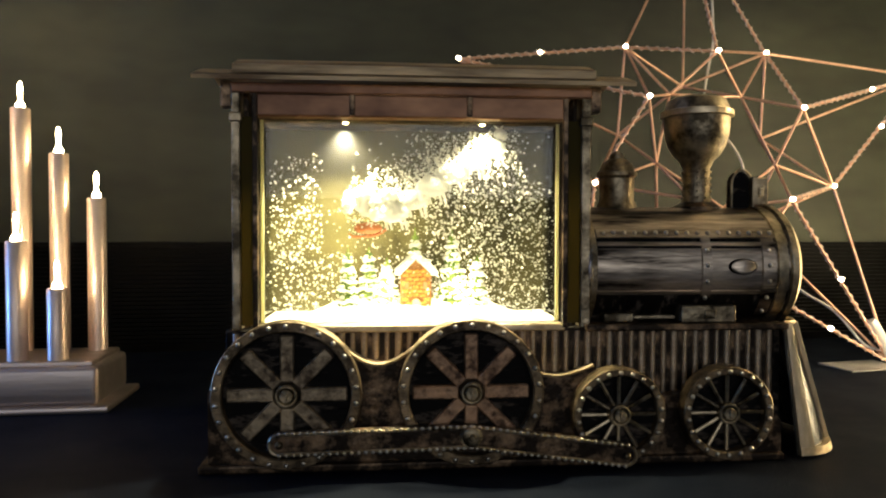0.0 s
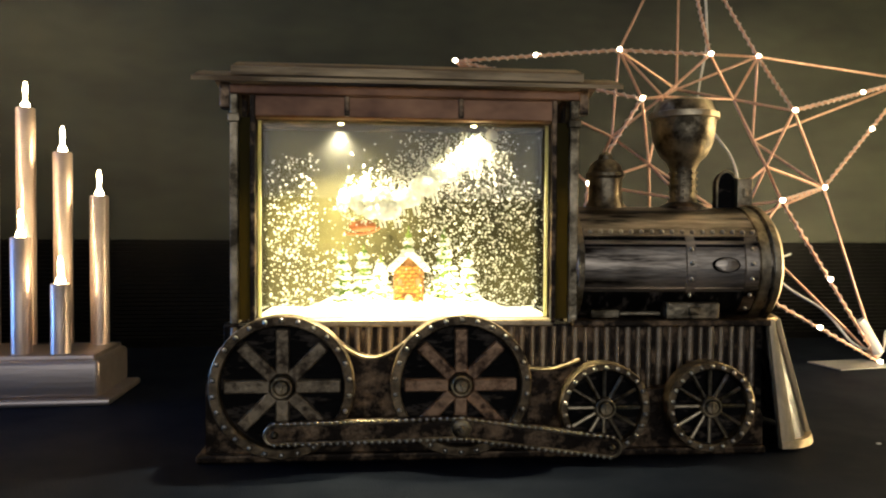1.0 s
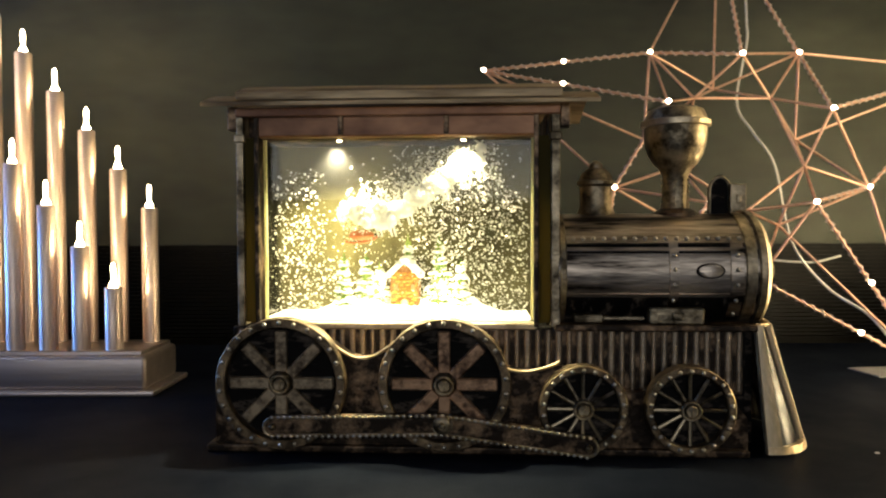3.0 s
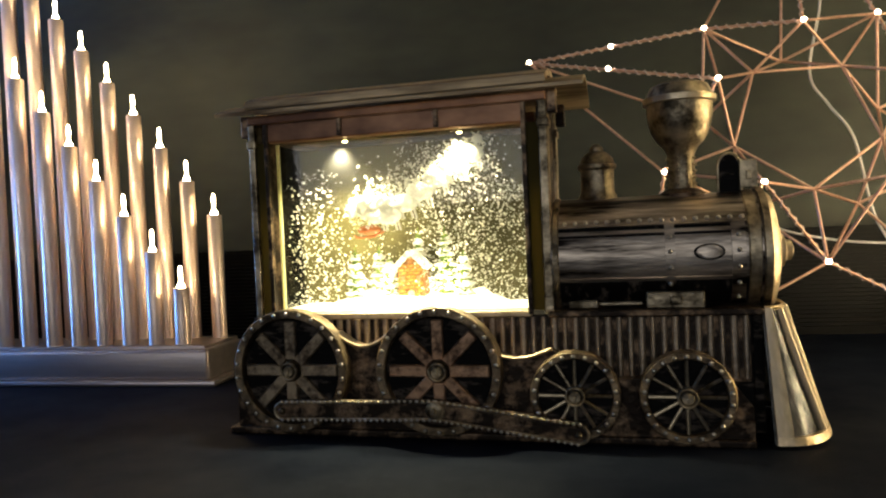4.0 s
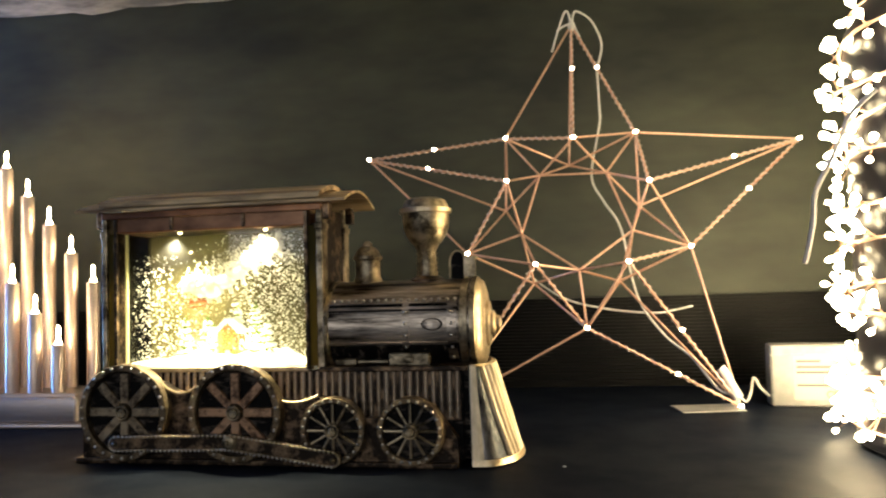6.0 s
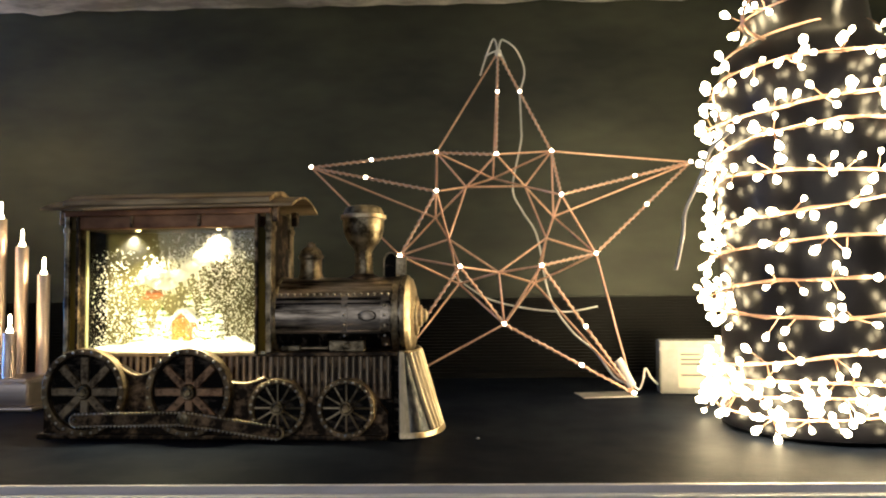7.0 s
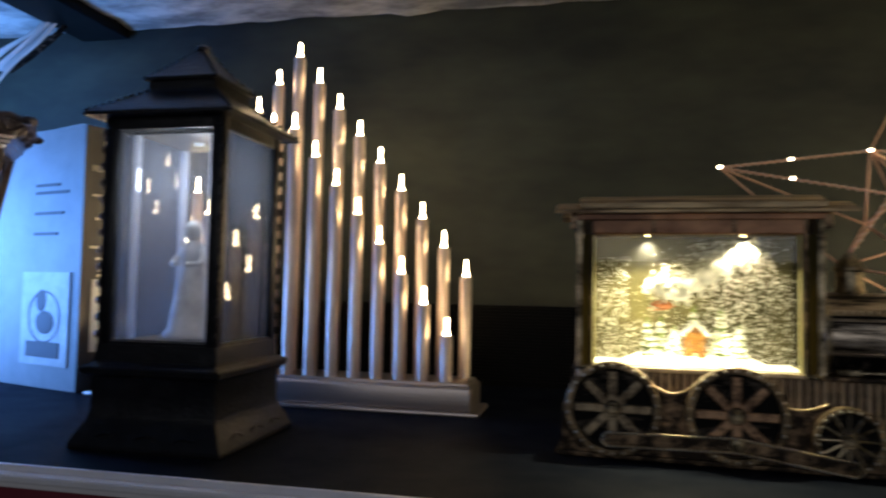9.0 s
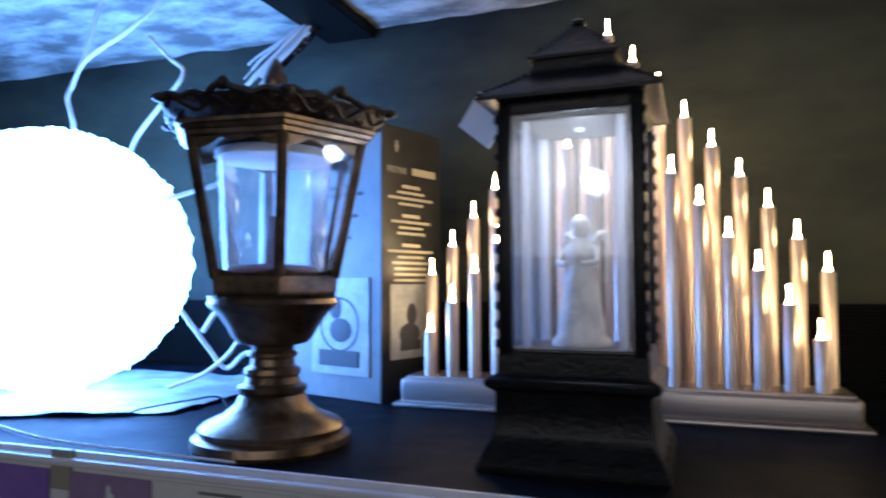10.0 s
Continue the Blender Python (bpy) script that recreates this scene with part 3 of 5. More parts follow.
part("door", prism([(0.0675, 0.080), (0.0720, 0.080), (0.0720, 0.0865)] + [(0.06975 + 0.00225 * math.cos(math.pi * k / 8), 0.0865 + 0.0022 * math.sin(math.pi * k / 8)) for k in range(1, 8)] + [(0.0675, 0.0865)], 0.0472, 0.0482), glow("lit_cottage_door", (1.0, 0.74, 0.34), 2.6), house, "lit arched doorway")
for dx in (-0.0055, 0.0055):
    part("window", box(0.06975 + dx - 0.0012, 0.06975 + dx + 0.0012, 0.0470, 0.0480, 0.0945, 0.0985), glow("lit_cottage_window", (1.0, 0.62, 0.22), 1.2), house)

sleigh = part("sleigh", merge(ball((0.0415, 0.049, 0.1305), 0.0085, 14, (1.0, 0.55, 0.42)), tube(spline([(0.030, 0.049, 0.127), (0.034, 0.049, 0.1255), (0.046, 0.049, 0.1265), (0.053, 0.049, 0.1305)], 5), 0.0008, 6)), RED, train, "red sleigh flying over the trees", 60)
load = bmesh.new()
for k in range(34):
    t = random.random()
    merge(load, ball((0.028 + 0.034 * t, 0.047 + random.uniform(-0.004, 0.004), 0.1375 + (0.018 - 0.010 * abs(t - 0.4)) * random.random()), random.uniform(0.0022, 0.0048), 8))
part("load", load, SNOW, sleigh, "white snow-covered load", 60)
team = bmesh.new()
for k in range(6):
    x, z = 0.056 + k * 0.0115, 0.1400 + k * 0.0076
    merge(team, ball((x, 0.047, z), 0.0080, 10, (1.25, 0.6, 0.80)))
    merge(team, ball((x + 0.006, 0.046, z + 0.0085), 0.0036, 8, (1.1, 0.7, 0.9)))
    for s in (-1, 1):
        merge(team, tube(spline([(x + 0.006, 0.046, z + 0.011), (x + 0.005 + s * 0.003, 0.046, z + 0.014), (x + 0.007 + s * 0.004, 0.046, z + 0.017)], 4), 0.0006, 5))
    for dx in (-0.005, -0.0025, 0.004, 0.0065):
        merge(team, tube([(x + dx, 0.047, z - 0.003), (x + dx + 0.002, 0.047, z - 0.0105)], 0.0008, 5))
part("team", team, SNOW, sleigh, "white-glittered team drawing the sleigh", 60)

flakes = bmesh.new()
base8 = [Vector(p) for p in ((1, 0, 0), (-1, 0, 0), (0, 1, 0), (0, -1, 0), (0, 0, 1), (0, 0, -1))]
rng = random.Random(5)
made = 0
while made < 6000:
    x, z, y = rng.uniform(-0.016, 0.150), rng.uniform(0.079, 0.189), rng.uniform(0.0375, 0.0725)
    u, v = (x + 0.0172) / 0.1684, (z - 0.0768) / 0.1144
    keep = 0.03
    if u < 0.18 and v < 0.84:
        keep = 0.62 if v < 0.6 else 0.40
    elif u < 0.28:
        keep = 0.45 if v < 0.34 else 0.004
    elif u > 0.55:
        keep = 0.85 if v < 0.97 - 1.1 * max(0, u - 0.72) else 0.05
    elif v > 0.5:
        keep = 0.4 if v < 0.62 + 1.5 * (u - 0.30) else 0.05
    else:
        keep = 0.22
    if rng.random() > keep:
        continue
    if made > 4300:
        t = rng.random()
        x, y, z = 0.030 + 0.096 * t + rng.gauss(0, 0.006), rng.uniform(0.038, 0.052), 0.139 + 0.043 * t + rng.gauss(0, 0.0080)
        if z > 0.189 or x > 0.149:
            continue
    s = rng.choice((0.00030, 0.0004, 0.0004, 0.0005, 0.0006, 0.0007, 0.0008, 0.0010))
    q = Euler((rng.uniform(0, 6), rng.uniform(0, 6), rng.uniform(0, 6))).to_matrix()
    vs = [flakes.verts.new(Vector((x, y, z)) + q @ (p * s)) for p in base8]
    for a, b, c in ((0, 2, 4), (2, 1, 4), (1, 3, 4), (3, 0, 4), (2, 0, 5), (1, 2, 5), (3, 1, 5), (0, 3, 5)):
        flakes.faces.new((vs[a], vs[b], vs[c]))
    made += 1
tagged(part("snow_flakes", flakes, FLAKE, train, "white glitter flakes drifting in the water"), kind="stuff")
for x in (0.0285, 0.1085):
    led = lathe([(0.0006, -0.0002), (0.0014, 0.0), (0.0018, 0.0008), (0.0019, 0.002)], 16)
    bmesh.ops.translate(led, vec=(x, 0.0435, 0.1910), verts=led.verts)
    part("tank_led", led, glow("warm_tank_led", (1.0, 0.84, 0.38), 30.0), train, "warm white LED under the header", 40)
    lamp = bpy.data.lights.new("tank_lamp", "SPOT")
    lamp.energy, lamp.color, lamp.shadow_soft_size, lamp.spot_size, lamp.spot_blend = 3.3, (1.0, 0.89, 0.56), 0.003, radians(124), 1.0
    lo = new("tank_lamp", lamp)
    lo.parent = train
    lo.matrix_local = Matrix.Translation((x, 0.0385, 0.1860))

# Unseen fill lamps added before the trees to brighten the lower scene.
for x in (0.048, 0.094):
    lamp = bpy.data.lights.new("scene_fill_lamp", "POINT")
    lamp.energy, lamp.color, lamp.shadow_soft_size = 0.09, (1.0, 0.90, 0.58), 0.003
    lo = new("scene_fill_lamp", lamp)
    lo.parent = train
    lo.matrix_local = Matrix.Translation((x, 0.0378, 0.0960))

# boiler
R_B = 0.0368
BZ = 0.107
boiler_m = Matrix.Translation((0, MID, BZ)) @ TURN_Y
shell = lathe([(R_B - 0.002, 0.166), (R_B, 0.1672), (R_B, 0.288), (R_B - 0.0025, 0.292)], 56)
boiler = part("boiler", shell, BOILER, train, "brushed dark boiler barrel", 30, m=boiler_m)
for x0, x1, dr in ((0.1675, 0.1715, 0.0012), (0.2775, 0.2845, 0.0010), (0.2855, 0.2905, 0.0018)):
    part("band", lathe([(R_B, x0), (R_B + dr, x0 + 0.0006), (R_B + dr, x1 - 0.0006), (R_B, x1)], 56, caps=False), BRONZE, boiler, "worn bronze band", 40)
cap = lathe([(R_B + 0.0006, 0.290), (R_B - 0.002, 0.2935), (R_B - 0.008, 0.2955), (0.019, 0.2965), (0.018, 0.2985), (0.0105, 0.2995), (0.010, 0.302), (0.0065, 0.3035), (0.006, 0.3065), (0.002, 0.308)], 48)
part("smokebox_door", cap, BRONZE_LIT, boiler, "stepped golden bronze front with a round boss", 35)


def on_barrel(x, deg, lift=0.0):
    """A place on the barrel; deg is counted up from the aisle side."""
    a = radians(deg)
    return Vector((x, MID - (R_B + lift) * math.cos(a), BZ + (R_B + lift) * math.sin(a)))


def strap(x0, x1, d0, d1, lift, inner=-0.001):
    """A curved plate on the barrel."""
    bm = bmesh.new()
    n = 8
    rows = []
    for k in range(n + 1):
        d = d0 + (d1 - d0) * k / n
        rows.append([bm.verts.new(on_barrel(x, d, l)) for x, l in ((x0, inner), (x0, lift), (x1, lift), (x1, inner))])
    for a, b in zip(rows, rows[1:]):
        for i in range(3):
            bm.faces.new((a[i], a[i + 1], b[i + 1], b[i]))
    bm.faces.new(rows[0])
    bm.faces.new(rows[-1][::-1])
    bmesh.ops.recalc_face_normals(bm, faces=bm.faces)
    return bm


UNBARREL = boiler_m.inverted()


def barrel_part(name, bm, material, label="", smooth=None):
    bmesh.ops.transform(bm, matrix=UNBARREL, verts=bm.verts)
    return part(name, bm, material, boiler, label, smooth)


barrel_part("rivet_strip", strap(0.1715, 0.2775, 29, 38, 0.0014), BOILER, "riveted strip along the barrel", 40)
barrel_part("groove", strap(0.1715, 0.2775, 25.5, 29, 0.0003), BLACK, "dark groove")
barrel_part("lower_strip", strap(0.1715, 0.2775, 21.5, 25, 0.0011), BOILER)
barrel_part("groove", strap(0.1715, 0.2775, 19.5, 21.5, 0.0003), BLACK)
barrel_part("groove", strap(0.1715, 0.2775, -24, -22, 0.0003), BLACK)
# Lower barrel strip in near-black.
barrel_part("lower_panel", strap(0.1715, 0.2775, -50, -24, 0.0002), BLACK, "near-black lower barrel")
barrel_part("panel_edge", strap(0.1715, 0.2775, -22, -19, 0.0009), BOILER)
for x in (0.2325, 0.2685):
    barrel_part("strap", strap(x, x + (0.0055 if x < 0.25 else 0.0075), -48, 29, 0.0013), BOILER, "riveted upright strap", 40)
riv = bmesh.new()
for i in range(17):
    merge(riv, ball(on_barrel(0.1755 + i * 0.0062, 33.5, 0.0016), 0.0015, 8))
for x in (0.2352, 0.2722):
    for d in (-40, -25, -10, 4, 17):
        merge(riv, ball(on_barrel(x, d, 0.0015), 0.0014, 8))
tagged(barrel_part("rivets", riv, RIVET, "", 60), kind="stuff")
plate = lathe([(0.0085, 0), (0.0085, 0.0008), (0.0078, 0.0016), (0.0068, 0.0014), (0.0060, 0.0009)], 32)
bmesh.ops.transform(plate, matrix=Matrix.Translation(on_barrel(0.2565, 3, -0.0002)) @ TURN_X @ Matrix.Diagonal((1.0, 0.55, 1, 1)), verts=plate.verts)
barrel_part("plate_rim", plate, BLACK, "dark oval rim", 40)
plate = lathe([(0.0073, 0), (0.0073, 0.0014), (0.0068, 0.0017)], 32)
bmesh.ops.transform(plate, matrix=Matrix.Translation(on_barrel(0.2565, 3, -0.0001)) @ TURN_X @ Matrix.Diagonal((1.0, 0.55, 1, 1)), verts=plate.verts)
barrel_part("name_plate", plate, BOILER, "oval pewter plate", 40)
part("boiler_bracket", boxes((0.176, 0.1935, 0.022, 0.03, 0.077, 0.082, 0.0008), (0.1935, 0.219, 0.0245, 0.03, 0.0785, 0.0805, 0.0005), (0.221, 0.2535, 0.020, 0.03, 0.0765, 0.0865, 0.001), (0.234, 0.241, 0.0185, 0.021, 0.079, 0.084, 0.001)), BRONZE, train, "small bronze step brackets under the barrel")


def turned(name, profile, x, y, material, label, n=32, sharp=35):
    return part(name, lathe(profile, n), material, train, label, sharp, m=Matrix.Translation((x, y, 0)))


stack = turned("chimney", [(0.0108, 0.1405), (0.0095, 0.146), (0.0082, 0.150), (0.0080, 0.168), (0.0092, 0.1705), (0.0104, 0.1730), (0.0140, 0.1765), (0.0172, 0.1820), (0.0190, 0.1880), (0.0198, 0.1940), (0.0199, 0.1995), (0.0210, 0.2005), (0.0210, 0.2032), (0.0197, 0.2042), (0.0190, 0.2070), (0.0172, 0.2108), (0.0125, 0.2128), (0.0095, 0.2132), (0.009, 0.209)], 0.2462, MID + 0.003, BRONZE, "bulbous bronze funnel")
stem = bmesh.new()
for k in range(10):
    a = 2 * math.pi * k / 10
    for i in range(5):
        merge(stem, ball((0.0084 * math.cos(a), 0.0084 * math.sin(a), 0.150 + i * 0.004), 0.0009, 6))
tagged(part("rivets", stem, BRONZE, stack), kind="stuff")
part("rim_band", lathe([(0.0206, 0.1996), (0.0219, 0.2002), (0.0219, 0.2036), (0.0200, 0.2042)], 32, caps=False), BRONZE_LIT, stack, "rubbed band round the funnel", 40)
part("foot_flange", lathe([(0.0160, 0.1400), (0.0150, 0.1440), (0.0112, 0.1462), (0.0086, 0.1475)], 32, caps=False), BRONZE_DARK, stack, "", 40)
turned("steam_dome", [(0.0130, 0.140), (0.0118, 0.1455), (0.0104, 0.148), (0.0104, 0.1615), (0.0122, 0.1632), (0.0122, 0.1652), (0.0108, 0.1662), (0.0095, 0.1700), (0.0065, 0.1730), (0.0045, 0.1738), (0.0040, 0.1765), (0.0015, 0.1785)], 0.1948, MID + 0.002, BRONZE, "domed bronze steam dome with a brim")
bell = prism([(0.2675, 0.1415), (0.2790, 0.1415), (0.2790, 0.156)] + [(0.2732 + 0.0058 * math.cos(math.pi * k / 8), 0.158 + 0.0085 * math.sin(math.pi * k / 8)) for k in range(9)] + [(0.2675, 0.156)], MID - 0.002, MID + 0.006, 0.0004)
headlamp = part("headlamp", bell, BLACK, train, "small arched black headlamp", 40)
hood = [(0.2732 + 0.0066 * math.cos(math.pi * k / 10), MID - 0.0024, 0.158 + 0.0093 * math.sin(math.pi * k / 10)) for k in range(11)]
part("hood_rim", tube([(0.2798, MID - 0.0024, 0.143)] + hood + [(0.2666, MID - 0.0024, 0.143)], 0.0008, 6), BRONZE, headlamp, "rubbed rim of the lamp hood")
part("headlamp_bracket", boxes((0.2785, 0.2800, MID - 0.006, MID + 0.010, 0.1425, 0.163, 0.0005), (0.2785, 0.2885, MID - 0.0062, MID - 0.0048, 0.1455, 0.162, 0.0005), (0.2785, 0.2885, MID - 0.006, MID + 0.010, 0.1610, 0.1625, 0.0005), (0.2820, 0.2850, MID - 0.0075, MID - 0.0058, 0.1505, 0.156, 0.0006)), BRONZE, train, "folded bronze lamp bracket")

# cowcatcher


def cow(t, s):
    """Point on the cowcatcher: t from the aisle side to the far side, s from bottom to top."""
    a = math.pi * t
    lo = Vector((0.287 + 0.0335 * math.sin(a) ** 0.8, MID - 0.045 * math.cos(a), 0.0015))
    hi = Vector((0.285 + 0.0145 * math.sin(a) ** 0.8, MID - 0.031 * math.cos(a), 0.0755))
    return lo.lerp(hi, s)


cowsheet = bmesh.new()
cols = [[cowsheet.verts.new(cow(k / 36, s / 4) + Vector((-0.0010, 0, 0))) for s in range(5)] for k in range(37)]
for a, b in zip(cols, cols[1:]):
    for i in range(4):
        cowsheet.faces.new((a[i], b[i], b[i + 1], a[i + 1]))
bmesh.ops.solidify(cowsheet, geom=cowsheet.faces[:], thickness=0.0015)
catcher = part("cowcatcher", cowsheet, GLOSSPANEL, train, "bronze cowcatcher with a fluted nose and glossy side panels", 50)


def cow_strip(t0, t1, s0, s1, lift, n=10):
    """A thick strip laid on the cowcatcher."""
    bm = bmesh.new()
    rows = []
    for k in range(n + 1):
        t = t0 + (t1 - t0) * k / n
        out = Vector((math.sin(math.pi * t), -math.cos(math.pi * t), 0.15)).normalized()
        rows.append([bm.verts.new(cow(t, q) + out * l) for q, l in ((s0, -0.001), (s0, lift), (s1, lift), (s1, -0.001))])
    for p, q in zip(rows, rows[1:]):
        for i in range(3):
            bm.faces.new((p[i], q[i], q[i + 1], p[i + 1]))
    bm.faces.new(rows[0])
    bm.faces.new(rows[-1][::-1])
    bmesh.ops.recalc_face_normals(bm, faces=bm.faces)
    return bm


for t0, t1 in ((0.0, 0.06), (0.94, 1.0)):
    part("side_frame", cow_strip(t0, t1, 0.0, 1.0, 0.0026), BRONZE_PALE, catcher, "pale rubbed side frame", 40)
FLUTES = 9
for k in range(FLUTES):
    fl = bmesh.new()
    rows = []
    for q in (0.055, 0.5, 0.99):
        lo_t, hi_t = 0.285 + 0.43 * k / FLUTES, 0.285 + 0.43 * (k + 1) / FLUTES
        up0, up1 = 0.13 + 0.74 * k / FLUTES, 0.13 + 0.74 * (k + 1) / FLUTES
        t0, t1 = lo_t + (up0 - lo_t) * q, hi_t + (up1 - hi_t) * q
        out = Vector((math.sin(math.pi * (t0 + t1) / 2), -math.cos(math.pi * (t0 + t1) / 2), 0.15)).normalized()
        rows.append([fl.verts.new(cow(t, q) + out * l) for t, l in ((t0, -0.0012), (t0, 0.0004), (t0 + (t1 - t0) * 0.35, 0.0026), (t0 + (t1 - t0) * 0.65, 0.0026), (t1, 0.0004), (t1, -0.0012))])
    for p, r in zip(rows, rows[1:]):
        for i in range(5):
            fl.faces.new((p[i], p[i + 1], r[i + 1], r[i]))
    fl.faces.new(rows[0])
    fl.faces.new(rows[-1][::-1])
    bmesh.ops.recalc_face_normals(fl, faces=fl.faces)
    part("flute", fl, BRONZE_PALE, catcher, "pale rubbed flute fanning to the nose")
part("lip", cow_strip(0.0, 1.0, 0.0, 0.06, 0.0030, 30), BRONZE_LIT, catcher, "rubbed bottom lip", 40)
part("top_lip", tube([cow(k / 24, 1.0) for k in range(25)], 0.0014, 6), BRONZE_LIT, catcher)
part("buffer_beam", boxes((0.272, 0.2850, 0.0285, 2 * MID - 0.0285, 0.003, 0.0755, 0.0008)), BLACK, train)


# ---- candle arch ----
arch = thing("candle_arch", "rose-gold candle bridge with two rising rows of lit tubes", "candle lights", pose(-0.4095, 0.553, 0))
foot = box(-0.236, 0.236, -0.036, 0.032, 0.0045, 0.0325, 0.004, 3)
merge(foot, box(-0.2445, 0.2445, -0.041, 0.036, 0.0, 0.0050, 0.0018))
merge(foot, box(-0.231, 0.231, -0.031, 0.031, 0.030, 0.0355, 0.0015))
part("base", foot, ROSEBASE, arch, "long brushed metallic plinth", 40)


def candle(x, y, top, first=[None, None]):
    t = lathe([(0.0070, 0.033), (0.0070, top - 0.0212), (0.0062, top - 0.0202), (0.0050, top - 0.0205)], 20)
    ob = part("tube", t, ROSE, arch, "", 40, m=Matrix.Translation((x, y, 0)))
    if first[0] is None:
        b = lathe([(0.0031, -0.0215), (0.0031, -0.0175), (0.0024, -0.0165), (0.0014, -0.0150), (0.0012, -0.0115), (0.0015, -0.0085), (0.0017, -0.0055), (0.0014, -0.0025), (0.0008, -0.0004), (0.0003, 0.0)], 14)
        first[0] = part("bulb", b, WARM, ob, "lit clear-tipped bulb", 50, m=Matrix.Translation((0, 0, top)))
    else:
        again(first[0], ob, Matrix.Translation((0, 0, top)))


for k in range(-8, 9):
    candle(k * 0.02722, 0.0205, 0.4470 - 0.0341 * abs(k))
for k in range(-8, 8):
    candle((k + 0.5) * 0.02722, -0.0205, 0.3460 - 0.0341 * (abs(k + 0.5) - 0.5))


# ---- wire star ----
star = thing("wire_star", "copper wire star with tiny warm lights leaning on the wall", "star light")
S_C, S_N = Vector((0.3598, 0.6513, 0.2129)), Vector((0.023, -1.0, 0.3057)).normalized()
S_X = Vector((0, 0, 1)).cross(S_N).normalized() * -1
S_X = S_X if S_X.x > 0 else -S_X
S_Y = S_N.cross(S_X)
S_Y = S_Y if S_Y.z > 0 else -S_Y


def star_at(r, deg, off=0.0):
    return S_C + S_X * r * math.cos(radians(deg)) + S_Y * r * math.sin(radians(deg)) + S_N * off


tips = [star_at(r, a, o) for r, a, o in ((0.268, 87.6, 0.0), (0.2832, 19.2, -0.010), (0.269, -53.6, -0.0127), (0.268, -126.0, -0.010), (0.2652, 159.8, -0.010))]              # top, right, right foot, left foot, left
vales = [star_at(0.1323, 54 - 72 * k + (2 if k == 2 else 0)) for k in range(5)]                       # right of the top, then clockwise
fore = [star_at(0.0845, 90 - 72 * k - (5 if k == 4 else 0), 0.0359) for k in range(5)]
rear = [star_at(0.0845, 90 - 72 * k, -0.0359) for k in range(5)]
inner = [star_at(0.066, 54 - 72 * k, 0.004) for k in range(5)]
edges = []
for k in range(5):
    p = (k - 1) % 5
    edges += [(tips[k], vales[k]), (tips[k], vales[p]), (tips[k], fore[k]), (tips[k], rear[k])]
    edges += [(fore[k], vales[k]), (fore[k], vales[p]), (rear[k], vales[k]), (rear[k], vales[p])]
    edges += [(fore[k], inner[k]), (fore[k], inner[p]), (rear[k], inner[k]), (rear[k], inner[p])]
    edges += [(vales[k], inner[k]), (inner[k], inner[(k + 1) % 5])]
for a, b in edges:
    part("rod", tube([a, b], 0.0014, 7), COPPER, star, "", 60)


def twist(a, b, turns):
    d = (b - a)
    u = d.orthogonal().normalized()
    w = d.normalized().cross(u)
    n = int(turns * 7)
    return tube([a + d * i / n + 0.0019 * (u * math.cos(2 * math.pi * turns * i / n) + w * math.sin(2 * math.pi * turns * i / n)) for i in range(n + 1)], 0.00085, 4)


lit = [(tips[4], vales[4]), (tips[4], fore[4]), (vales[4], fore[0]), (tips[0], fore[0]), (tips[0], vales[0]), (vales[0], fore[1]), (fore[1], tips[1]), (vales[1], tips[1]), (vales[1], fore[2]), (fore[2], tips[2]), (tips[2], vales[2]), (vales[2], fore[3]), (vales[3], fore[4]), (vales[3], tips[3]), (fore[3], tips[3])]
for a, b in lit:
    part("light_wire", twist(a, b, max(4, int((b - a).length / 0.0095))), WIRE, star)
first = None
for p in [tips[1], tips[2], tips[4], vales[0], vales[1], vales[2], vales[3], vales[4], fore[0], fore[1], fore[2], fore[3], fore[4]] + [a.lerp(b, t) for (a, b), t in zip(lit, (0.48, 0.45, 2, 0.42, 0.42, 2, 0.55, 0.52, 2, 0.48, 0.4, 2, 2, 0.5, 0.5)) if t < 1]:
    q = p + S_N * 0.002
    if first is None:
        first = part("led", ball((0, 0, 0), 0.0023, 10, (1.1, 0.9, 0.9)), WARMLED, star, "glowing warm LED bead", 60, m=Matrix.Translation(q))
    else:
        again(first, star, Matrix.Translation(q))
tie = tube(spline([tips[0] + Vector(v) for v in ((-0.026, 0, -0.034), (-0.018, -0.003, -0.010), (-0.009, -0.004, 0.014), (-0.004, -0.004, 0.015), (-0.001, -0.004, 0.0))], 7), 0.0014, 6)
merge(tie, tube(spline([tips[0] + Vector(v) for v in ((0.0, -0.004, -0.002), (0.003, -0.005, 0.012), (0.008, -0.005, 0.015), (0.024, -0.003, 0.004), (0.035, -0.001, -0.018), (0.037, 0.0, -0.034), (0.033, 0.0, -0.050), (0.030, 0.0, -0.056))], 7), 0.0014, 6))
merge(tie, tube(spline([tips[0] + Vector(v) for v in ((-0.019, -0.002, -0.008), (-0.010, -0.005, -0.003), (0.001, -0.005, -0.001), (0.006, -0.004, -0.010), (0.010, -0.003, -0.018))], 6), 0.0013, 6))
merge(tie, ball(tips[0] + Vector((0, -0.003, -0.003)), 0.0052, 10, (1.0, 0.7, 1.3)))
part("cable_tie", tie, WHITEWIRE, star, "white cable knotted and looped at the tip", 60)
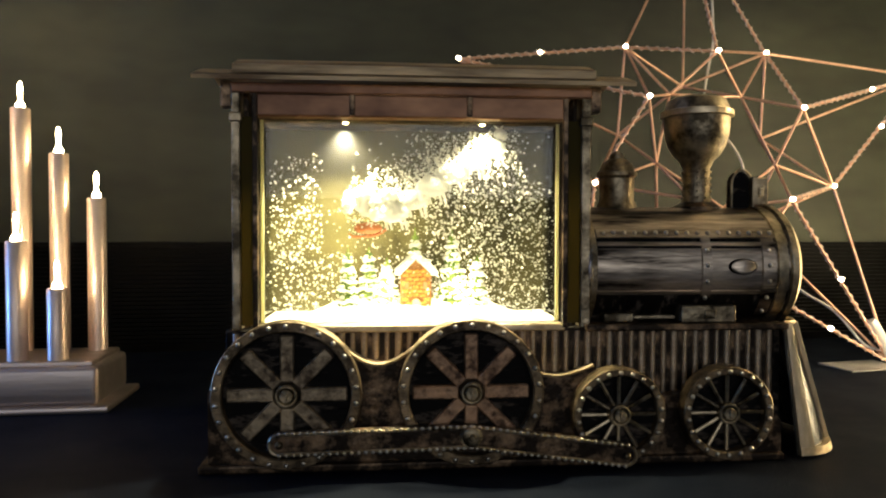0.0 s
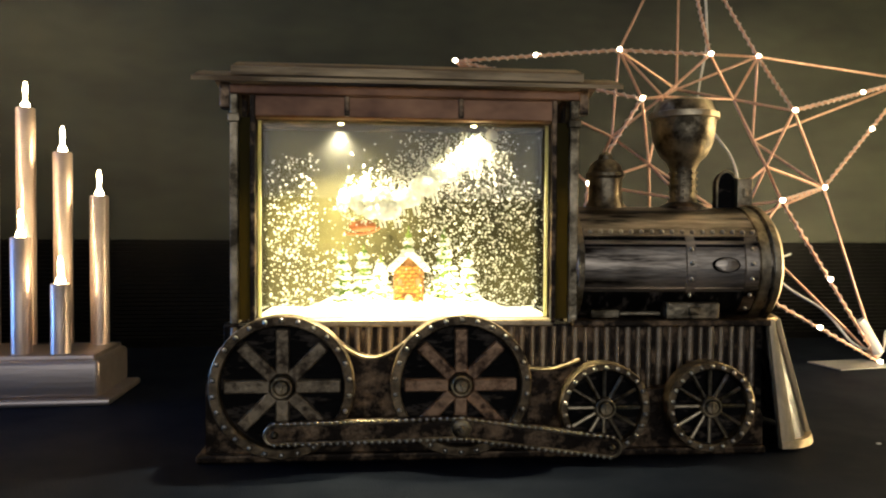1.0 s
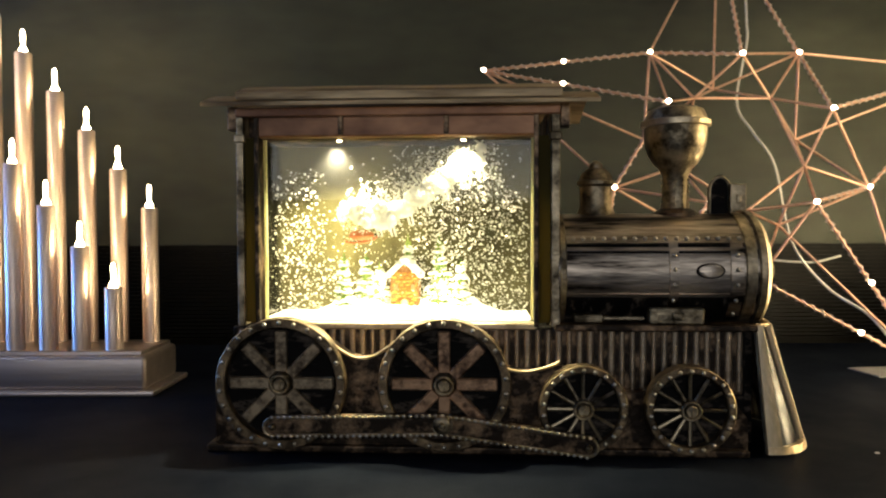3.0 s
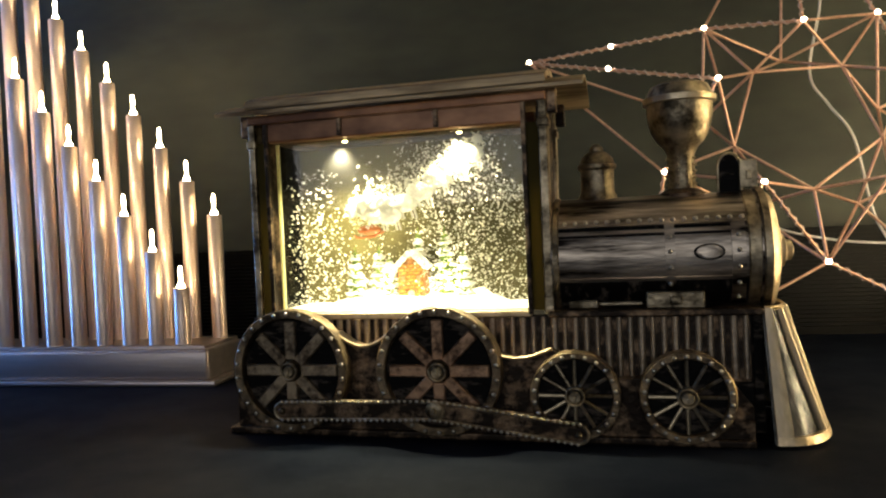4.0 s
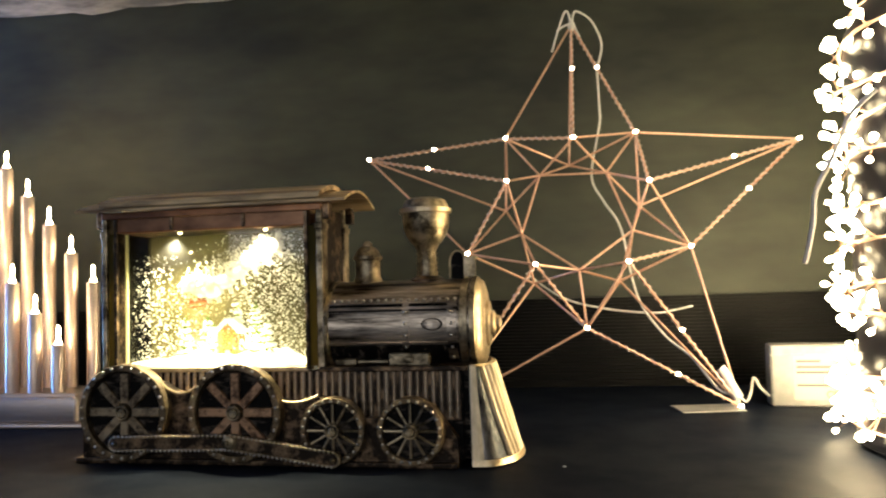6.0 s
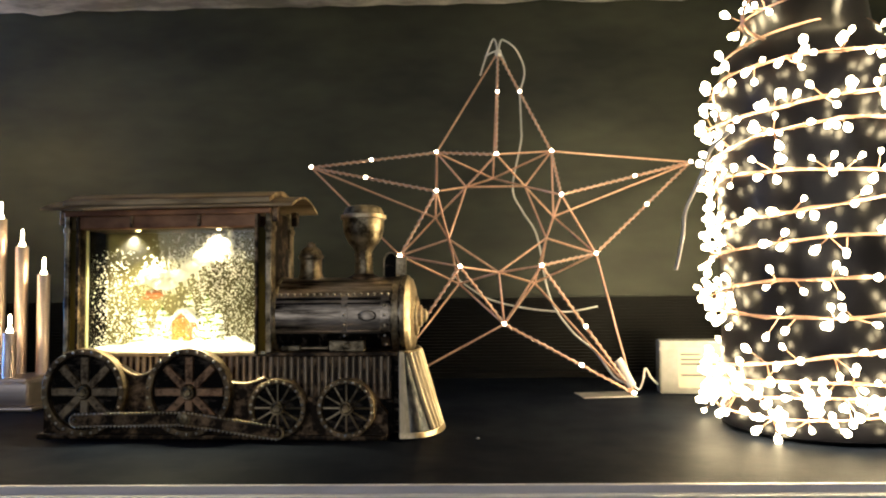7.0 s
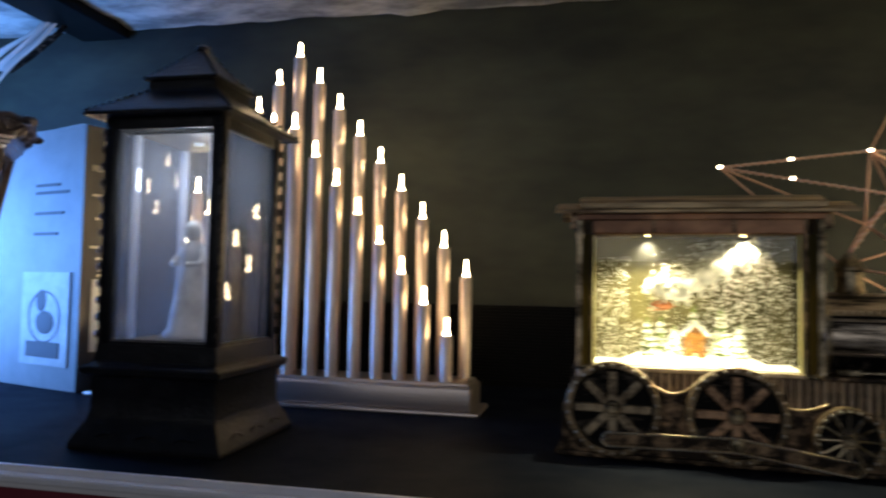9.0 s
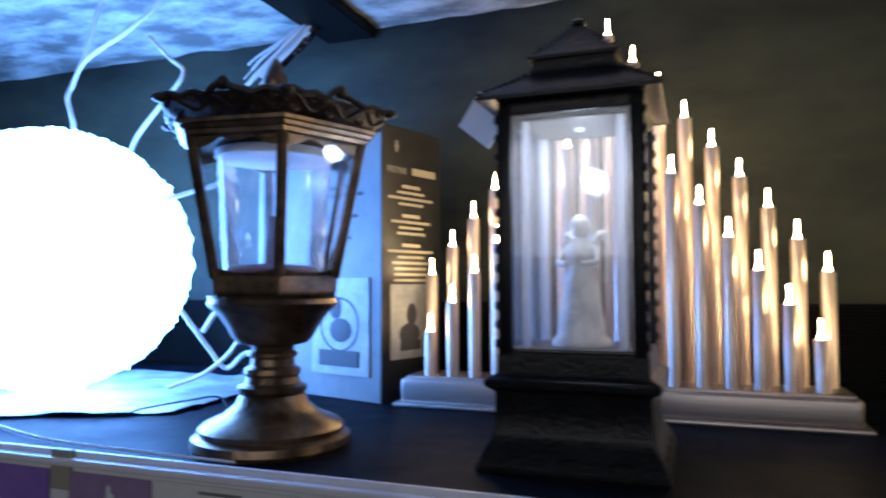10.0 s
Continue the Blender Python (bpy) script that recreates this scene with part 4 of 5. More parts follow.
part("plug", tube([tips[2] + S_X * -0.017 + S_Y * 0.040 + S_N * 0.005, tips[2] + S_X * -0.014 + S_Y * 0.036 + S_N * 0.005, tips[2] + S_X * -0.004 + S_Y * 0.012 + S_N * 0.005, tips[2] + S_X * -0.002 + S_Y * 0.008 + S_N * 0.005], 0.0052, 10), WHITEWIRE, star, "white plug at the foot", 60)

cable = thing("star_cable", "thin white cable hanging behind the wire star", "cable")
part("cable", tube(spline([tips[0] + Vector((0.030, 0, -0.056)), (0.400, 0.725, 0.36), (0.399, 0.722, 0.335), (0.386, 0.715, 0.27), (0.398, 0.70, 0.235), (0.416, 0.69, 0.20), (0.43, 0.68, 0.12), (0.455, 0.66, 0.075), (0.48, 0.63, 0.05), (0.50, 0.615, 0.02), (0.513, 0.605, 0.014)], 8), 0.0014, 6), WHITEWIRE, cable, "", 60)
part("cable", tube(spline([(0.30, 0.70, 0.150), (0.345, 0.70, 0.118), (0.40, 0.70, 0.103), (0.45, 0.69, 0.098), (0.475, 0.70, 0.100), (0.50, 0.715, 0.104)], 8), 0.0013, 6), WHITEWIRE, cable, "", 60)
tag = thing("paper_tag", "flat pale card tag lying on the shelf under the star", "tag", pose(0.487, 0.596, 0.0012, 0, 0, 8))
part("card", box(-0.035, 0.03, -0.02, 0.02, 0, 0.0012), SILVER, tag)

pack = thing("battery_box", "silver-grey battery box with a white label", "battery box", pose(0.5985, 0.616, 0, 0, 0, -6))
part("case", box(-0.044, 0.052, -0.012, 0.014, 0, 0.0655, 0.003, 3), SILVER, pack, "", 40)
part("seam", boxes((-0.0445, -0.0115, -0.0128, -0.0115, 0.054, 0.0555)), SILVER, pack)
lab = part("label", box(-0.022, 0.048, -0.0127, -0.0121, 0.008, 0.056), PRINT, pack, "white printed label")
for i, (x0, x1, z) in enumerate(((-0.019, 0.004, 0.047), (-0.019, 0.030, 0.041), (-0.019, 0.020, 0.0355), (-0.019, 0.026, 0.022))):
    part("print_bar", box(x0, x1, -0.0131, -0.0126, z, z + 0.0022), INK, lab)
text_mesh("print", "CE", 0.010, INK, lab, Matrix.Translation((0.008, -0.0131, 0.0105)) @ TURN_X)
part("lead", tube(spline([(-0.044, 0, 0.010), (-0.053, -0.004, 0.019), (-0.060, -0.006, 0.030), (-0.064, -0.008, 0.014), (-0.069, -0.008, 0.005), (-0.076, -0.008, 0.012)], 7), 0.0014, 6), WHITEWIRE, pack, "white lead", 60)
crumb = thing("paper_crumb", "tiny white crumb on the black shelf", "crumb", pose(0.326, 0.368, 0.0))
part("flake", box(-0.0012, 0.0012, -0.0008, 0.0008, 0, 0.0008, 0.0003), CARD, crumb)


# ---- dark bottle wound with cluster lights ----
V_C = Vector((0.645, 0.410, 0))
SLIM = Matrix.Diagonal((0.955, 0.955, 1, 1))
vase = thing("dark_bottle", "tall black glass bottle wound with a string of lights", "bottle", Matrix.Translation(V_C) @ SLIM)
part("foot", lathe([(0.082, 0.0), (0.090, 0.004), (0.0905, 0.012), (0.0885, 0.0195)], 64), VASE, vase, "flared black glass foot", 30)
part("body", lathe([(0.0882, 0.0185), (0.086, 0.10), (0.086, 0.31), (0.083, 0.335), (0.070, 0.355), (0.058, 0.372), (0.054, 0.40), (0.053, 0.498)], 64), VASE, vase, "", 30)
part("lip", lathe([(0.0525, 0.496), (0.0560, 0.499), (0.0570, 0.5035), (0.0550, 0.508), (0.0500, 0.509)], 64), VASE, vase, "rounded glass lip", 30)
lights = thing("cluster_lights", "string of warm white cluster lights on copper wire round the bottle", "fairy lights", Matrix.Translation(V_C) @ SLIM)
turns, z0, z1 = 10, 0.022, 0.335
path = []
steps = turns * 40
for i in range(steps + 1):
    a = 2 * math.pi * turns * i / steps
    z = z0 + (z1 - z0) * i / steps + 0.006 * math.sin(a * 0.53) + 0.004 * math.sin(a * 1.7 + 1)
    r = 0.0905 + 0.003 * math.sin(a * 2.3)
    path.append(Vector((r * math.cos(a), r * math.sin(a), z)))
low = []
for i in range(101):
    a = 2 * math.pi * 2.5 * i / 100 + 0.7
    low.append(Vector(((0.0925 + 0.002 * math.sin(a * 3)) * math.cos(a), (0.0925 + 0.002 * math.sin(a * 3)) * math.sin(a), 0.020 + 0.022 * i / 100 + 0.006 * math.sin(a * 1.3))))
part("wire", tube(low, 0.0010, 5), COPPER, lights, "", 60)
part("wire", merge(tube(path, 0.0011, 5), tube([p + Vector((0.0012 * math.sin(i * 1.3), 0.0, 0.0016 * math.cos(i * 1.3))) for i, p in enumerate(path)], 0.0008, 4)), COPPER, lights, "twisted copper wire", 60)
neck = []
for i in range(161):
    a = 2 * math.pi * 4 * i / 160
    z = 0.335 + 0.145 * i / 160 + 0.004 * math.sin(a * 1.7)
    r = (0.090 - 0.033 * min(1.0, max(0.0, (z - 0.335) / 0.037))) + 0.002 * math.sin(a * 2.3)
    neck.append(Vector((r * math.cos(a), r * math.sin(a), z)))
part("wire", tube(neck, 0.0012, 5), COPPER, lights, "", 60)
part("lead", tube(spline([path[-1], (-0.075, -0.045, 0.36), (-0.05, -0.055, 0.42), (-0.025, -0.06, 0.455), (-0.01, -0.05, 0.50), (-0.01, -0.03, 0.55)], 8), 0.0016, 6), COPPER, lights, "", 60)
TAIL = [(0.5284, 0.3, 0.2557), (0.5166, 0.31, 0.2432), (0.516, 0.325, 0.2305), (0.511, 0.335, 0.213), (0.5058, 0.345, 0.1963), (0.5034, 0.345, 0.1778), (0.5, 0.345, 0.1608), (0.4963, 0.345, 0.1467)]
part("tail", tube(spline([SLIM.inverted() @ (Vector(v) - V_C) for v in TAIL], 8), 0.0016, 6), WHITEWIRE, lights, "white lead hanging beside the bottle", 60)
dropmesh = lathe([(0.0008, -0.0075), (0.0022, -0.0055), (0.0042, -0.001), (0.0046, 0.0015), (0.0036, 0.0042), (0.0012, 0.0058)], 10)
first = None
made = 0
stalks, rest = bmesh.new(), bmesh.new()
rr = random.Random(11)
n_clusters = 360
for c in range(n_clusters):
    i = int((c + rr.uniform(0.1, 0.9)) * steps / n_clusters)
    p = path[min(i, steps)] if c % 3 else (low[rr.randrange(101)] if c % 12 else neck[rr.randrange(161)])
    out = Vector((p.x, p.y, 0)).normalized()
    side = Vector((-out.y, out.x, 0))
    for k in range(rr.choice((1, 2, 3, 3))):
        d = (out * rr.uniform(0.25, 0.8) + side * rr.uniform(-1, 1) + Vector((0, 0, rr.uniform(-0.9, 1.0)))).normalized()
        ln = rr.uniform(0.008, 0.022)
        q = p + d * ln
        merge(stalks, tube([p, q], 0.0005, 3))
        m = Matrix.Translation(q) @ (-d).to_track_quat("-Z", "Y").to_matrix().to_4x4() @ Matrix.Scale(rr.uniform(0.44, 0.76), 4)
        if first is None:
            first = part("led", dropmesh.copy(), CLUSTER, lights, "glowing drop-shaped LED", 60, m=m)
        elif made < 300 and q.x - 0.4 * q.y > -0.2 and q.x + q.y < 0.03:
            again(first, lights, m)
            made += 1
        else:
            one = dropmesh.copy()
            bmesh.ops.transform(one, matrix=m, verts=one.verts)
            merge(rest, one)
tagged(part("led_rest", rest, CLUSTER, lights, "glowing drop-shaped LEDs", 60), kind="stuff")
tagged(part("led_stalk", stalks, COPPER, lights), kind="stuff")


# ---- black square lantern with a figurine ----
lantern = thing("black_lantern", "black square lantern with clear panes and a white figurine inside", "lantern", pose(-0.407, 0.3455, 0))


def square_tiers(levels, bevel=0.0):
    """Stacked square tiers from (half width, height) pairs, listed upwards."""
    bm = bmesh.new()
    rings = [[bm.verts.new((sx * h, sy * h, z)) for sx, sy in ((-1, -1), (1, -1), (1, 1), (-1, 1))] for h, z in levels]
    for a, b in zip(rings, rings[1:]):
        for i in range(4):
            bm.faces.new((a[i], a[(i + 1) % 4], b[(i + 1) % 4], b[i]))
    bm.faces.new(rings[0][::-1])
    bm.faces.new(rings[-1])
    if bevel:
        bmesh.ops.bevel(bm, geom=bm.edges[:], offset=bevel, segments=2, affect="EDGES")
    return bm


part("base", square_tiers([(0.0700, 0.0), (0.0705, 0.004), (0.0645, 0.017), (0.0605, 0.023), (0.0585, 0.031), (0.0580, 0.058), (0.0590, 0.060), (0.0650, 0.0635), (0.0655, 0.0685), (0.0605, 0.0715), (0.0570, 0.073), (0.0565, 0.0885)], 0.0008), LANTERN, lantern, "stepped base with flared foot", 30)
vine = bmesh.new()
for side in range(4):
    v = tube(spline([(-0.045 + 0.01 * i, -0.0668 + 0.0, 0.0115 + 0.0035 * math.sin(i * 1.7)) for i in range(10)], 4), 0.0009, 5)
    bmesh.ops.transform(v, matrix=Matrix.Rotation(radians(90 * side), 4, "Z"), verts=v.verts)
    merge(vine, v)
part("relief", vine, LANTERN, lantern, "scrolled relief on the foot", 60)
for sx in (-1, 1):
    for sy in (-1, 1):
        c = boxes(*[(sorted((sx * 0.0455, sx * 0.0560))[0], sorted((sx * 0.0455, sx * 0.0560))[1], sorted((sy * 0.0455, sy * 0.0560))[0], sorted((sy * 0.0455, sy * 0.0560))[1], 0.087, 0.284, 0.001)])
        for i in range(13):
            merge(c, ball((sx * 0.0562, sy * 0.0562, 0.096 + i * 0.0145), 0.0021, 6, (1, 1, 1.9)))
        part("post", c, LANTERN, lantern, "", 40)
for side in range(4):
    for z0, z1 in ((0.086, 0.0905), (0.2735, 0.285)):
        part("rail", box(-0.0455, 0.0455, -0.0550, -0.0500, z0, z1, 0.0006), LANTERN, lantern, m=Matrix.Rotation(radians(90 * side), 4, "Z"))
for side in range(4):
    g = part("pane", box(-0.0455, 0.0455, -0.0525, -0.0515, 0.0905, 0.2735), HAZE, lantern, "clear pane", m=Matrix.Rotation(radians(90 * side), 4, "Z"))
    g.visible_shadow = False
# Tank edges widened and whitened to imitate bright refracted streaks.
for sx in (-1, 1):
    for sy in (-1, 1):
        part("tank_edge", box(sx * 0.0372 - 0.0028, sx * 0.0372 + 0.0028, sy * 0.0372 - 0.0028, sy * 0.0372 + 0.0028, 0.0916, 0.2715, 0.0012), STREAK, lantern, "inner tank edge widened and whitened as a refraction streak")
for side in range(4):
    g = part("tank_pane", box(-0.0342, 0.0342, -0.0394, -0.0386, 0.0916, 0.2715), MISTPANE, lantern, "clear side of the inner tank", m=Matrix.Rotation(radians(90 * side), 4, "Z"))
    g.visible_shadow = False
part("tank_lid", box(-0.040, 0.040, -0.040, 0.040, 0.2715, 0.2745, 0.001), LANTERN, lantern, "black lid of the inner tank")
part("tank_led", lathe([(0.001, 0.2685), (0.004, 0.269), (0.0045, 0.2712)], 16), glow("cool_lantern_led", (0.75, 0.9, 1.0), 1.2), lantern, "small cool LED under the tank lid", 40)
lamp = bpy.data.lights.new("lantern_lamp", "POINT")
lamp.energy, lamp.color, lamp.shadow_soft_size = 0.30, (0.70, 0.82, 1.0), 0.012
lo = new("lantern_lamp", lamp)
lo.parent = lantern
lo.matrix_local = Matrix.Translation((0, 0, 0.2380))
part("floor_plate", square_tiers([(0.050, 0.0885), (0.050, 0.0915)]), LANTERN, lantern)
part("roof", square_tiers([(0.0560, 0.2835), (0.0665, 0.2845), (0.0695, 0.2835), (0.0697, 0.2862), (0.0640, 0.2915), (0.0480, 0.3010), (0.0340, 0.3115), (0.0335, 0.3130), (0.0325, 0.3140), (0.0325, 0.3215), (0.0365, 0.3225), (0.0368, 0.3245), (0.0260, 0.3330), (0.0130, 0.3475), (0.0045, 0.3570), (0.0040, 0.3580)], 0.0006), LANTERN, lantern, "two-tier black hipped roof", 20)
ridge = bmesh.new()
for sx in (-1, 1):
    for sy in (-1, 1):
        for i in range(9):
            t = i / 8
            merge(ridge, ball((sx * (0.067 - 0.033 * t), sy * (0.067 - 0.033 * t), 0.2885 + 0.024 * t), 0.0021, 6, (1.2, 1.2, 0.9)))
            merge(ridge, ball((sx * (0.035 - 0.031 * t), sy * (0.035 - 0.031 * t), 0.3250 + 0.033 * t), 0.0017, 6))
tagged(part("beading", ridge, LANTERN, lantern, "beaded ridges", 60), kind="stuff")
part("finial", lathe([(0.004, 0.352), (0.0055, 0.3545), (0.0035, 0.3565), (0.0060, 0.359), (0.0060, 0.3615), (0.003, 0.364), (0.0008, 0.365)], 16), LANTERN, lantern, "", 40)
part("wire_loop", tube([(0.028 + 0.018 * math.cos(a), 0.01 + 0.006 * math.sin(a), 0.3225 + 0.003 * math.sin(a * 0.5)) for a in [2 * math.pi * k / 24 for k in range(25)]] , 0.0008, 5), SILVER, lantern, "thin wire handle", 60)
tagtop = part("price_tag", box(-0.040, 0.0, -0.0006, 0.0006, -0.036, 0.0, 0.0002, 1), CARD, lantern, "folded white swing tag", m=pose(-0.058, -0.004, 0.288, 0, 38, -15))

figure = thing("figurine", "small white gowned figurine on a round base", "figurine", pose(-0.407, 0.3430, 0.0916, 0, 0, -10))
fig = lathe([(0.024, 0.0), (0.0245, 0.004), (0.020, 0.008), (0.0175, 0.025), (0.0145, 0.045), (0.0105, 0.060), (0.0095, 0.066), (0.0120, 0.074), (0.0105, 0.082), (0.005, 0.087), (0.0045, 0.089)], 24)
merge(fig, ball((0, -0.001, 0.097), 0.0092, 14, (0.9, 0.95, 1.1)))
for s in (-1, 1):
    merge(fig, tube(spline([(s * 0.010, 0, 0.080), (s * 0.016, -0.008, 0.068), (s * 0.006, -0.016, 0.066)], 5), 0.0034, 8, 0.0024))
    merge(fig, tube(spline([(s * 0.004, 0.010, 0.078), (s * 0.014, 0.013, 0.092), (s * 0.019, 0.014, 0.080), (s * 0.017, 0.013, 0.052)], 6), 0.0042, 8, 0.0012))
part("figure", fig, ANGEL, figure, "", 60)


# ---- bronze pedestal lantern ----
M_C = Vector((-0.6735, 0.2995, 0))
lampost = thing("pedestal_lantern", "bronze six-sided lantern on a turned pedestal", "lantern", Matrix.Translation(M_C) @ Matrix.Rotation(radians(-52), 4, "Z") @ Matrix.Scale(1.015, 4))
part("pedestal", lathe([(0.0665, 0.0), (0.0685, 0.004), (0.0672, 0.010), (0.0612, 0.0125), (0.0620, 0.0175), (0.0570, 0.022), (0.0420, 0.0285), (0.0315, 0.037), (0.0275, 0.045), (0.0300, 0.048), (0.0300, 0.052), (0.0240, 0.055), (0.0225, 0.060), (0.0245, 0.063), (0.0240, 0.067), (0.0190, 0.070), (0.0185, 0.0755), (0.0215, 0.078), (0.0215, 0.0805), (0.0180, 0.083), (0.0185, 0.086), (0.0300, 0.089), (0.0350, 0.0945), (0.0400, 0.104), (0.0480, 0.115), (0.0540, 0.120), (0.0560, 0.1235), (0.0545, 0.1275), (0.0560, 0.130)], 48), LBRONZE, lampost, "turned bronze pedestal and bowl", 30)


def hexring(levels):
    return lathe(levels, 6, caps=True)


part("tray", hexring([(0.0555, 0.1295), (0.0575, 0.131), (0.0585, 0.1335), (0.0595, 0.1465), (0.0570, 0.148)]), LBRONZE, lampost, "six-sided tray")
part("eave", hexring([(0.0825, 0.2590), (0.0860, 0.2597), (0.0868, 0.2632), (0.0895, 0.2642), (0.0905, 0.2672), (0.0935, 0.2682), (0.0940, 0.2712), (0.060, 0.2725)]), LBRONZE, lampost, "stepped six-sided eave")
crest = hexring([(0.0925, 0.2705), (0.0975, 0.2755), (0.1030, 0.2825), (0.1055, 0.2880), (0.1015, 0.2890), (0.0860, 0.2880), (0.030, 0.2935), (0.028, 0.297)])
scroll = bmesh.new()
for k in range(6):
    a0, a1 = radians(60 * k), radians(60 * k + 60)
    p0, p1 = Vector((math.cos(a0), math.sin(a0), 0)), Vector((math.cos(a1), math.sin(a1), 0))
    top, wave = [], []
    for i in range(37):
        t = i / 36
        c = p0.lerp(p1, t)
        top.append(c * 0.1045 + Vector((0, 0, 0.2875 + 0.0012 * math.sin(t * 10 * math.pi) + 0.009 * max(0, 1 - abs(t - 0.5) * 7))))
        h = 0.0045 * math.sin(t * 6 * math.pi)
        wave.append(c * (0.1010 + 0.75 * h) + Vector((0, 0, 0.2800 + h)))
    merge(scroll, tube(top, 0.0030, 7))
    merge(scroll, tube(wave, 0.0017, 7))
    for i in range(6):
        t = (i + 0.5) / 6
        s = 1 if i % 2 else -1
        c = p0.lerp(p1, t) * (0.1010 + 0.0028 * s)
        curl = [c + (p1 - p0).normalized() * 0.0042 * (1 - j / 14) * math.cos(j * 0.62) + Vector((0, 0, 0.2802 + s * 0.0035 + 0.0042 * (1 - j / 14) * math.sin(j * 0.62) * s)) for j in range(13)]
        merge(scroll, tube(curl, 0.0015, 6, 0.0009))
    mid = p0.lerp(p1, 0.5) * 0.1050
    merge(scroll, ball(mid + Vector((0, 0, 0.2945)), 0.0044, 8, (1.2, 1.2, 1.4)))
    merge(scroll, ball(p0 * 0.1065 + Vector((0, 0, 0.2860)), 0.0048, 8, (1.3, 1.3, 0.9)))
part("crest", merge(crest, scroll), CREST, lampost, "ornate scrolled crest round the roof", 50)
part("finial", lathe([(0.028, 0.2930), (0.022, 0.299), (0.010, 0.303), (0.0085, 0.310), (0.0105, 0.316), (0.0105, 0.322), (0.0070, 0.332), (0.0040, 0.339), (0.001, 0.3425)], 20), LBRONZE, lampost, "pointed finial", 40)
for k in range(6):
    a, b = radians(60 * k), radians(60 * k + 60)
    lo0, lo1 = Vector((0.0570 * math.cos(a), 0.0570 * math.sin(a), 0.146)), Vector((0.0570 * math.cos(b), 0.0570 * math.sin(b), 0.146))
    hi0, hi1 = Vector((0.0805 * math.cos(a), 0.0805 * math.sin(a), 0.2605)), Vector((0.0805 * math.cos(b), 0.0805 * math.sin(b), 0.2605))
    part("post", tube([lo0, hi0], 0.0048, 6), LBRONZE, lampost)
    val = bmesh.new()
    n = 18
    row = []
    for i in range(n + 1):
        t = i / n
        d = 0.0035 * abs(math.sin(3 * math.pi * t)) + 0.009 * abs(2 * t - 1) ** 2.5 + 0.0025
        top_p, e = hi0.lerp(hi1, t), (lo0.lerp(lo1, t) - hi0.lerp(hi1, t)).normalized()
        row.append((val.verts.new(top_p * 1.0), val.verts.new(top_p + e * d)))
    for p, q in zip(row, row[1:]):
        val.faces.new((p[0], q[0], q[1], p[1]))
    bmesh.ops.solidify(val, geom=val.faces[:], thickness=0.002)
    part("valance", val, LBRONZE, lampost)
    sill_row = bmesh.new()
    row = []
    for i in range(n + 1):
        t = i / n
        d = 0.003 + 0.006 * abs(2 * t - 1) ** 2
        lo_p, e = lo0.lerp(lo1, t), (hi0.lerp(hi1, t) - lo0.lerp(lo1, t)).normalized()
        row.append((sill_row.verts.new(lo_p), sill_row.verts.new(lo_p + e * d)))
    for p, q in zip(row, row[1:]):
        sill_row.faces.new((p[0], q[0], q[1], p[1]))
    bmesh.ops.solidify(sill_row, geom=sill_row.faces[:], thickness=0.002)
    part("sill", sill_row, LBRONZE, lampost)
    g = bmesh.new()
    g.faces.new([g.verts.new(v * 1.0) for v in (lo0 * 0.96 + Vector((0, 0, 0.006)), lo1 * 0.96 + Vector((0, 0, 0.006)), hi1 * 0.96 + Vector((0, 0, 0.008)), hi0 * 0.96 + Vector((0, 0, 0.008)))])
    bmesh.ops.solidify(g, geom=g.faces[:], thickness=0.001)
    part("pane", g, GLASS, lampost, "clear pane").visible_shadow = False
tank = part("water_tank", lathe([(0.043, 0.150), (0.0495, 0.255)], 40, caps=False), MILKY, lampost, "clear round water tank", 60)
tank.visible_shadow = False
part("tank_cap", lathe([(0.0495, 0.2490), (0.0508, 0.250), (0.0508, 0.2565), (0.046, 0.257)], 40), CARD, lampost, "pale cap of the tank", 40)
part("inner_scene", merge(lathe([(0.040, 0.148), (0.040, 0.152), (0.034, 0.156), (0.010, 0.158)], 24), merge(lathe([(0.0095, 0.156), (0.0085, 0.178), (0.006, 0.187), (0.0065, 0.196), (0.004, 0.200)], 14), tube(spline([(0.005, 0, 0.178), (0.018, 0, 0.182), (0.022, 0, 0.176)], 4), 0.0022, 6))), DARKFIG, lampost, "dark red little standing ornament", 60)

